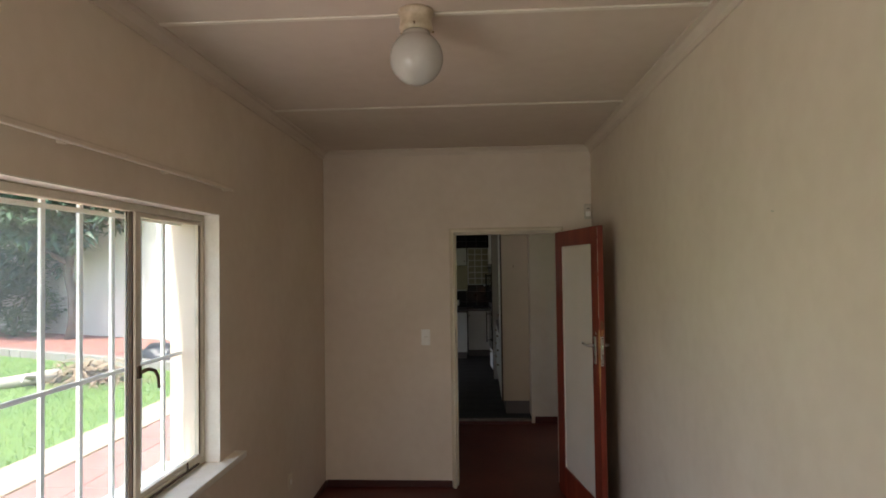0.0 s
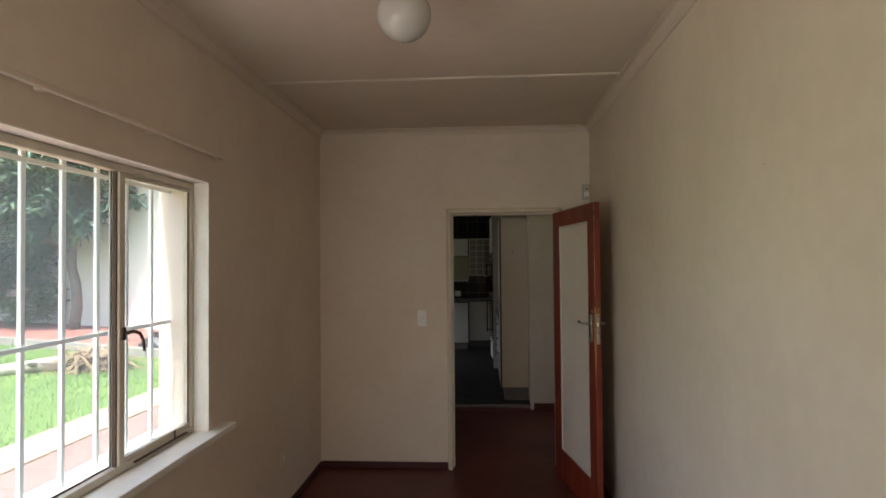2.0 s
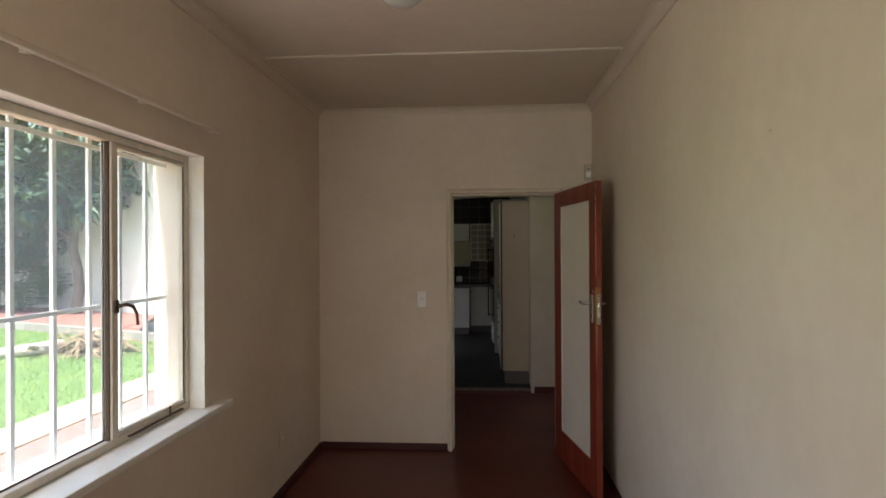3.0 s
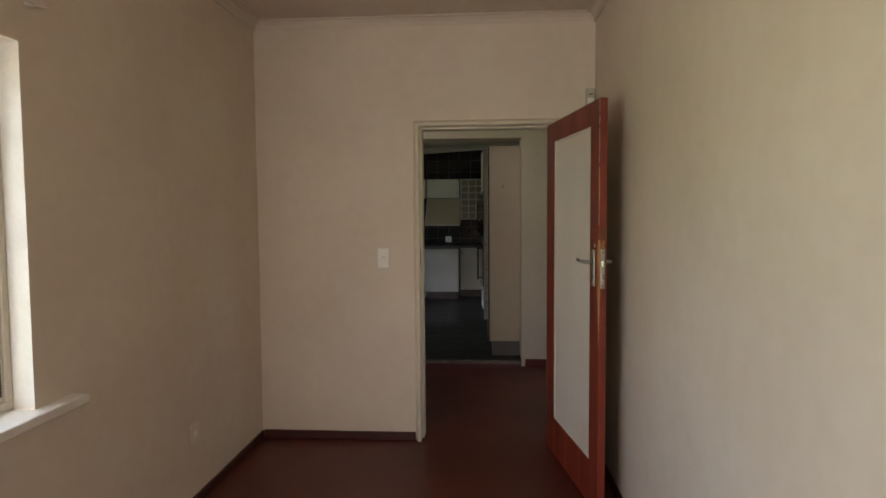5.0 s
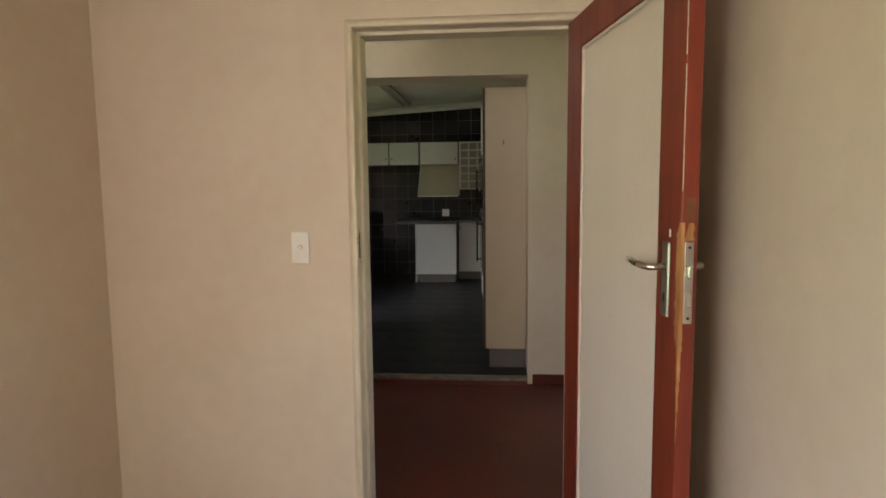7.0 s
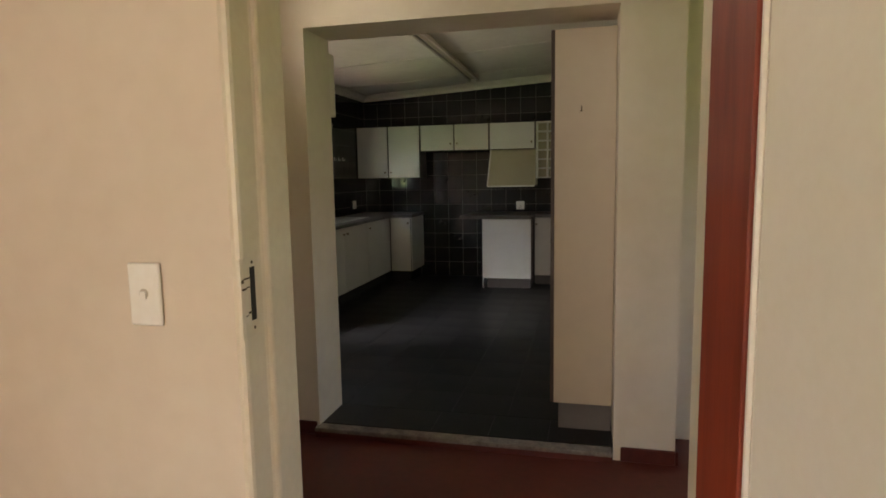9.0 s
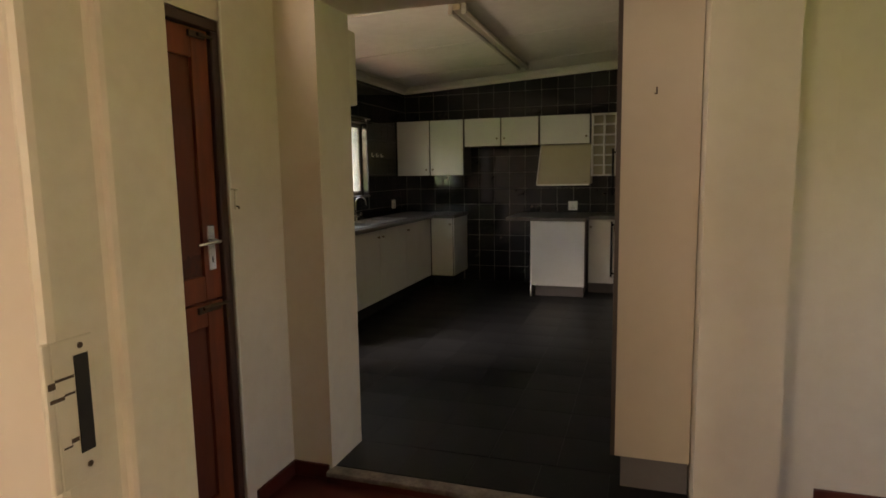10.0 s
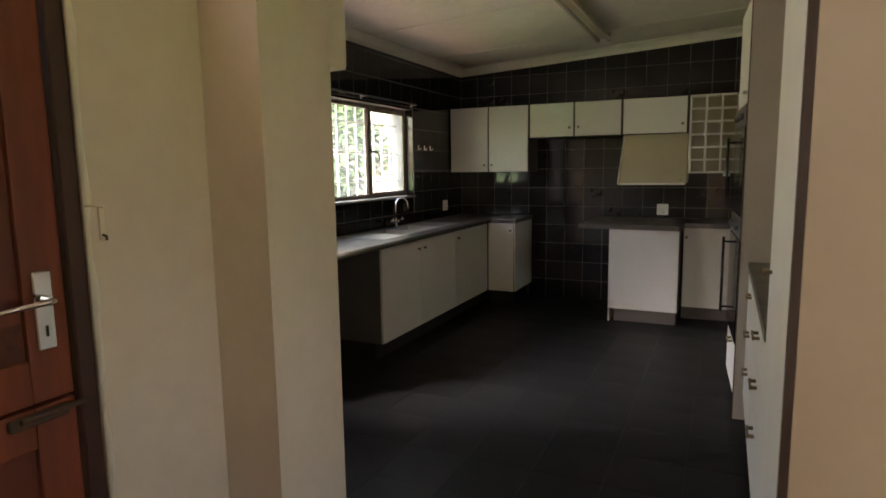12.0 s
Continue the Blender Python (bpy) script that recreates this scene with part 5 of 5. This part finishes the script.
tree("garden_tree", b1, [(0, 0, 0), (0.10, 0, 0.6), (0.05, 0.02, 1.2), (-0.10, 0.05, 1.7), (-0.02, 0.0, 2.3), (0.1, 0.1, 3.1)],
     [[(-0.05, 0.0, 2.0), (-1.2, -0.4, 2.8), (-2.3, -0.6, 3.6)], [(0, 0, 2.2), (1.0, -0.2, 3.2), (1.9, -0.3, 4.0)], [(0, 0, 2.4), (-0.2, -0.8, 3.4), (-0.4, -1.5, 4.4)], [(0.1, 0.1, 3.0), (0.3, 0.3, 4.2), (0.4, 0.2, 5.4)]],
     scatter(330, (-0.9, -0.5, 4.4), (3.3, 1.6, 2.1), 11, 2.35), 5, 0.42, "broad leafed garden tree against the wall", LEAF, 15)
b2 = along(6.2, 0.9, G + 0.10)
tree("garden_tree", b2, [(0, 0, 0), (0.05, 0, 0.8), (-0.1, 0.05, 1.8), (0, 0, 2.8)], [[(0, 0, 1.4), (1.0, -0.3, 2.4), (1.8, -0.4, 3.2)], [(0, 0, 1.8), (-0.9, -0.2, 3.0), (-1.4, -0.3, 4.0)]],
     scatter(360, (0.3, -0.2, 3.2), (2.6, 1.4, 3.0), 21, 0.6), 6, 0.36, "dense dark garden tree with low branches", LEAF, 15)
b3 = along(4.9, 0.9, G + 0.10)
tree("garden_shrub", b3, [(0, 0, 0), (0.02, 0, 0.4), (0, 0.02, 0.9)], [[(0, 0, 0.3), (0.4, -0.2, 0.8), (0.7, -0.3, 1.3)], [(0, 0, 0.3), (-0.5, 0.1, 0.9), (-0.8, 0.1, 1.4)]],
     scatter(230, (0.1, 0.0, 0.95), (1.15, 0.8, 1.0), 31, 0.0), 8, 0.17, "dense dark green shrub by the red path", LEAF_BUSH, 16, 0.5, 0.05)
b4 = along(9.5, 0.6, G + 0.1)
tree("garden_tree", b4, [(0, 0, 0), (0.05, 0, 1.0), (-0.1, 0.05, 2.2)], [[(0, 0, 1.6), (1.0, -0.3, 2.6), (1.8, -0.4, 3.6)]],
     scatter(260, (0.2, -0.2, 3.6), (2.8, 1.4, 3.2), 41, 0.5), 9, 0.36, "dense dark garden tree with low branches", LEAF, 14)

tree("garden_shrub", Vector((-4.9, 9.4, G)), [(0, 0, 0), (0.05, 0, 0.8), (0, 0.05, 1.6)], [[(0, 0, 0.6), (0.6, -0.4, 1.4), (0.9, -0.5, 2.1)], [(0, 0, 0.6), (-0.7, 0.3, 1.5), (-1.0, 0.4, 2.2)]],
     scatter(340, (0.0, 0.0, 1.7), (1.25, 1.2, 1.9), 51, 0.1), 13, 0.24, "tall leafy shrub behind the kitchen window", LEAF_BUSH, 15, 0.6, 0.07)

# grass
r = np.random.default_rng(12)
n = 26000
px, py = r.uniform(-11.0, -4.47, n), r.uniform(-2.0, 9.0, n)
depth = (np.stack([px, py], 1) - np.array([WALL0.x, WALL0.y])) @ np.array([NRM.x, NRM.y])
keep = depth > 2.95
px, py = px[keep], py[keep]
verts, faces = [], []
for x, y, a, h, l in zip(px, py, r.uniform(0, 6.28, len(px)), r.uniform(0.03, 0.075, len(px)), r.normal(0, 0.03, len(px))):
    i = len(verts)
    dx, dy = 0.006 * math.cos(a), 0.006 * math.sin(a)
    verts += [(x - dx, y - dy, G - 0.005), (x + dx, y + dy, G - 0.005), (x + l, y + l * 0.6, G + h)]
    faces.append((i, i + 1, i + 2))
tagged(new("grass", from_lists("grass", verts, faces, GRASS)), "short bright green lawn grass", "grass", "", "stuff")

# ---- pieces: tiles, slabs, kerb stones ----


def piece_mesh(name, wx, wy, wz, chamfer, mat):
    bm = bmesh.new()
    x, y, z, c = wx / 2, wy / 2, wz, chamfer
    rings = [[(-x, -y, 0), (x, -y, 0), (x, y, 0), (-x, y, 0)], [(-x, -y, z - c), (x, -y, z - c), (x, y, z - c), (-x, y, z - c)], [(-x + c, -y + c, z), (x - c, -y + c, z), (x - c, y - c, z), (-x + c, y - c, z)]]
    vs = [[bm.verts.new(p) for p in ring] for ring in rings]
    for a, b in zip(vs, vs[1:]):
        for k in range(4):
            bm.faces.new((a[k], a[(k + 1) % 4], b[(k + 1) % 4], b[k]))
    bm.faces.new(vs[2])
    return mesh_of(name, bm, mat)


def piece(name, data, parent, m):
    ob = bpy.data.objects.new(name, data)
    scene.collection.objects.link(ob)
    ob.parent = parent
    ob.matrix_basis = m
    return ob


T = 0.2
tile_data = {}


def wall_tile(w, h, parent, m):
    key = (round(w, 3), round(h, 3))
    if key not in tile_data:
        tile_data[key] = piece_mesh("tile", w - 0.005, h - 0.005, 0.008, 0.0012, TILE_BLACK)
    piece("tile", tile_data[key], parent, m)


tr = random.Random(4)
# back wall: rows counted from the floor; tiles behind cupboards are left out
for i in range(18):
    x0, x1 = KW + i * T, min(KW + (i + 1) * T, KE)
    for j in range(13):
        z0 = KF + j * T - 0.005
        z1 = min(z0 + T, kz(x0) - 0.01)
        if x1 - x0 < 0.03 or z1 - z0 < 0.03 or x0 > 0.75:
            continue
        if (x1 < -1.55 and z1 < 0.9) or (x0 > -0.58 and z1 < 0.85) or (x1 < -1.6 and z0 > 1.45 and z1 < 2.05):
            continue
        wall_tile(x1 - x0, z1 - z0, k_north, pose((x0 + x1) / 2, KN + 0.008, (z0 + z1) / 2, 90 + tr.uniform(-0.15, 0.15), tr.uniform(-0.15, 0.15), 0))
# sink wall
for i in range(24):
    y1, y0 = KN - i * T, max(KN - (i + 1) * T, OY1 + 0.01)
    for j in range(13):
        z0 = KF + j * T - 0.005
        z1 = min(z0 + T, kz(KW) - 0.01)
        if z1 - z0 < 0.03 or y1 - y0 < 0.03 or (z1 < 0.9 and y0 > 3.2) or y1 < 3.4:
            continue
        rows = [(y0, y1, z0, z1)]
        if y1 > KW0 and y0 < KW1 and z1 > KWZ0 and z0 < KWZ1:
            rows = []
            if y1 > KW1 + 0.02:
                rows.append((KW1, y1, z0, z1))
            elif y0 < KW0 - 0.02:
                rows.append((y0, KW0, z0, z1))
            elif z0 < KWZ0 - 0.02:
                rows.append((y0, y1, z0, KWZ0 - 0.012))
            elif z1 > KWZ1 + 0.02:
                rows.append((y0, y1, KWZ1, z1))
        for a, b, c, d in rows:
            wall_tile(b - a, d - c, k_west, pose(KW - 0.008, (a + b) / 2, (c + d) / 2, 90 + tr.uniform(-0.15, 0.15), tr.uniform(-0.15, 0.15), 90))
# kitchen floor tiles
FT = 0.33
floor_data = {}
for i in range(11):
    for j in range(15):
        x0, x1 = KW + i * FT, min(KW + (i + 1) * FT, KE)
        y0, y1 = OY1 + (j) * FT, min(OY1 + (j + 1) * FT, KN)
        if x1 - x0 < 0.03 or y1 - y0 < 0.03:
            continue
        key = (round(x1 - x0, 3), round(y1 - y0, 3))
        if key not in floor_data:
            floor_data[key] = piece_mesh("floor_tile", key[0] - 0.002, key[1] - 0.002, 0.005, 0.0004, FLOOR_TILE)
        piece("floor_tile", floor_data[key], k_floor, pose((x0 + x1) / 2, (y0 + y1) / 2, KF - 0.005, tr.uniform(-0.06, 0.06), tr.uniform(-0.06, 0.06), 0))
sill_tile = piece_mesh("floor_tile", 0.314, 0.285, 0.005, 0.001, FLOOR_TILE)
for i in range(5):
    piece("floor_tile", sill_tile, k_floor, pose(OXL + 0.162 + i * 0.316, OY0 + 0.175, KF - 0.005))
# paving and border slabs beside the house
slab_a = piece_mesh("paving_slab", 0.492, 0.492, 0.024, 0.004, PAVING)
for i in range(5):
    for j in range(24):
        piece("paving_slab", slab_a, house_pave, pose(XO - 0.27 - i * 0.5, -5.0 + j * 0.5, G + 0.004, 0, 0, 90 * tr.randint(0, 3)))
border = structure("trim_lawn_border", blocks((-4.44, -3.861, -9, 6.2, G - 0.1, G + 0.012)), BORDER, "pale border between paving and lawn")
slab_b = piece_mesh("border_slab", 0.565, 0.59, 0.022, 0.005, BORDER)
for j in range(19):
    piece("border_slab", slab_b, border, pose(-4.15, -5.0 + j * 0.6, G + 0.012, 0, 0, tr.uniform(-0.5, 0.5)))
kerb_mesh = piece_mesh("kerb_stone", 0.39, 0.14, 0.20, 0.012, KERB)
turn = math.degrees(math.atan2(U.y, U.x))
for j in range(60):
    p = along(-4.2 + j * 0.4, 2.80, G - 0.03)
    piece("kerb_stone", kerb_mesh, path, pose(p.x, p.y, p.z, tr.uniform(-1, 1), tr.uniform(-1, 1), turn + tr.uniform(-1.5, 1.5)))
path_brick = piece_mesh("path_brick", 0.44, 0.335, 0.012, 0.004, RED_PATH)
for j in range(36):
    for i in range(8):
        p = along(-1.0 + j * 0.45 + (0.225 if i % 2 else 0), 0.19 + i * 0.34, G + 0.10)
        piece("path_brick", path_brick, path, pose(p.x, p.y, p.z, 0, 0, turn))
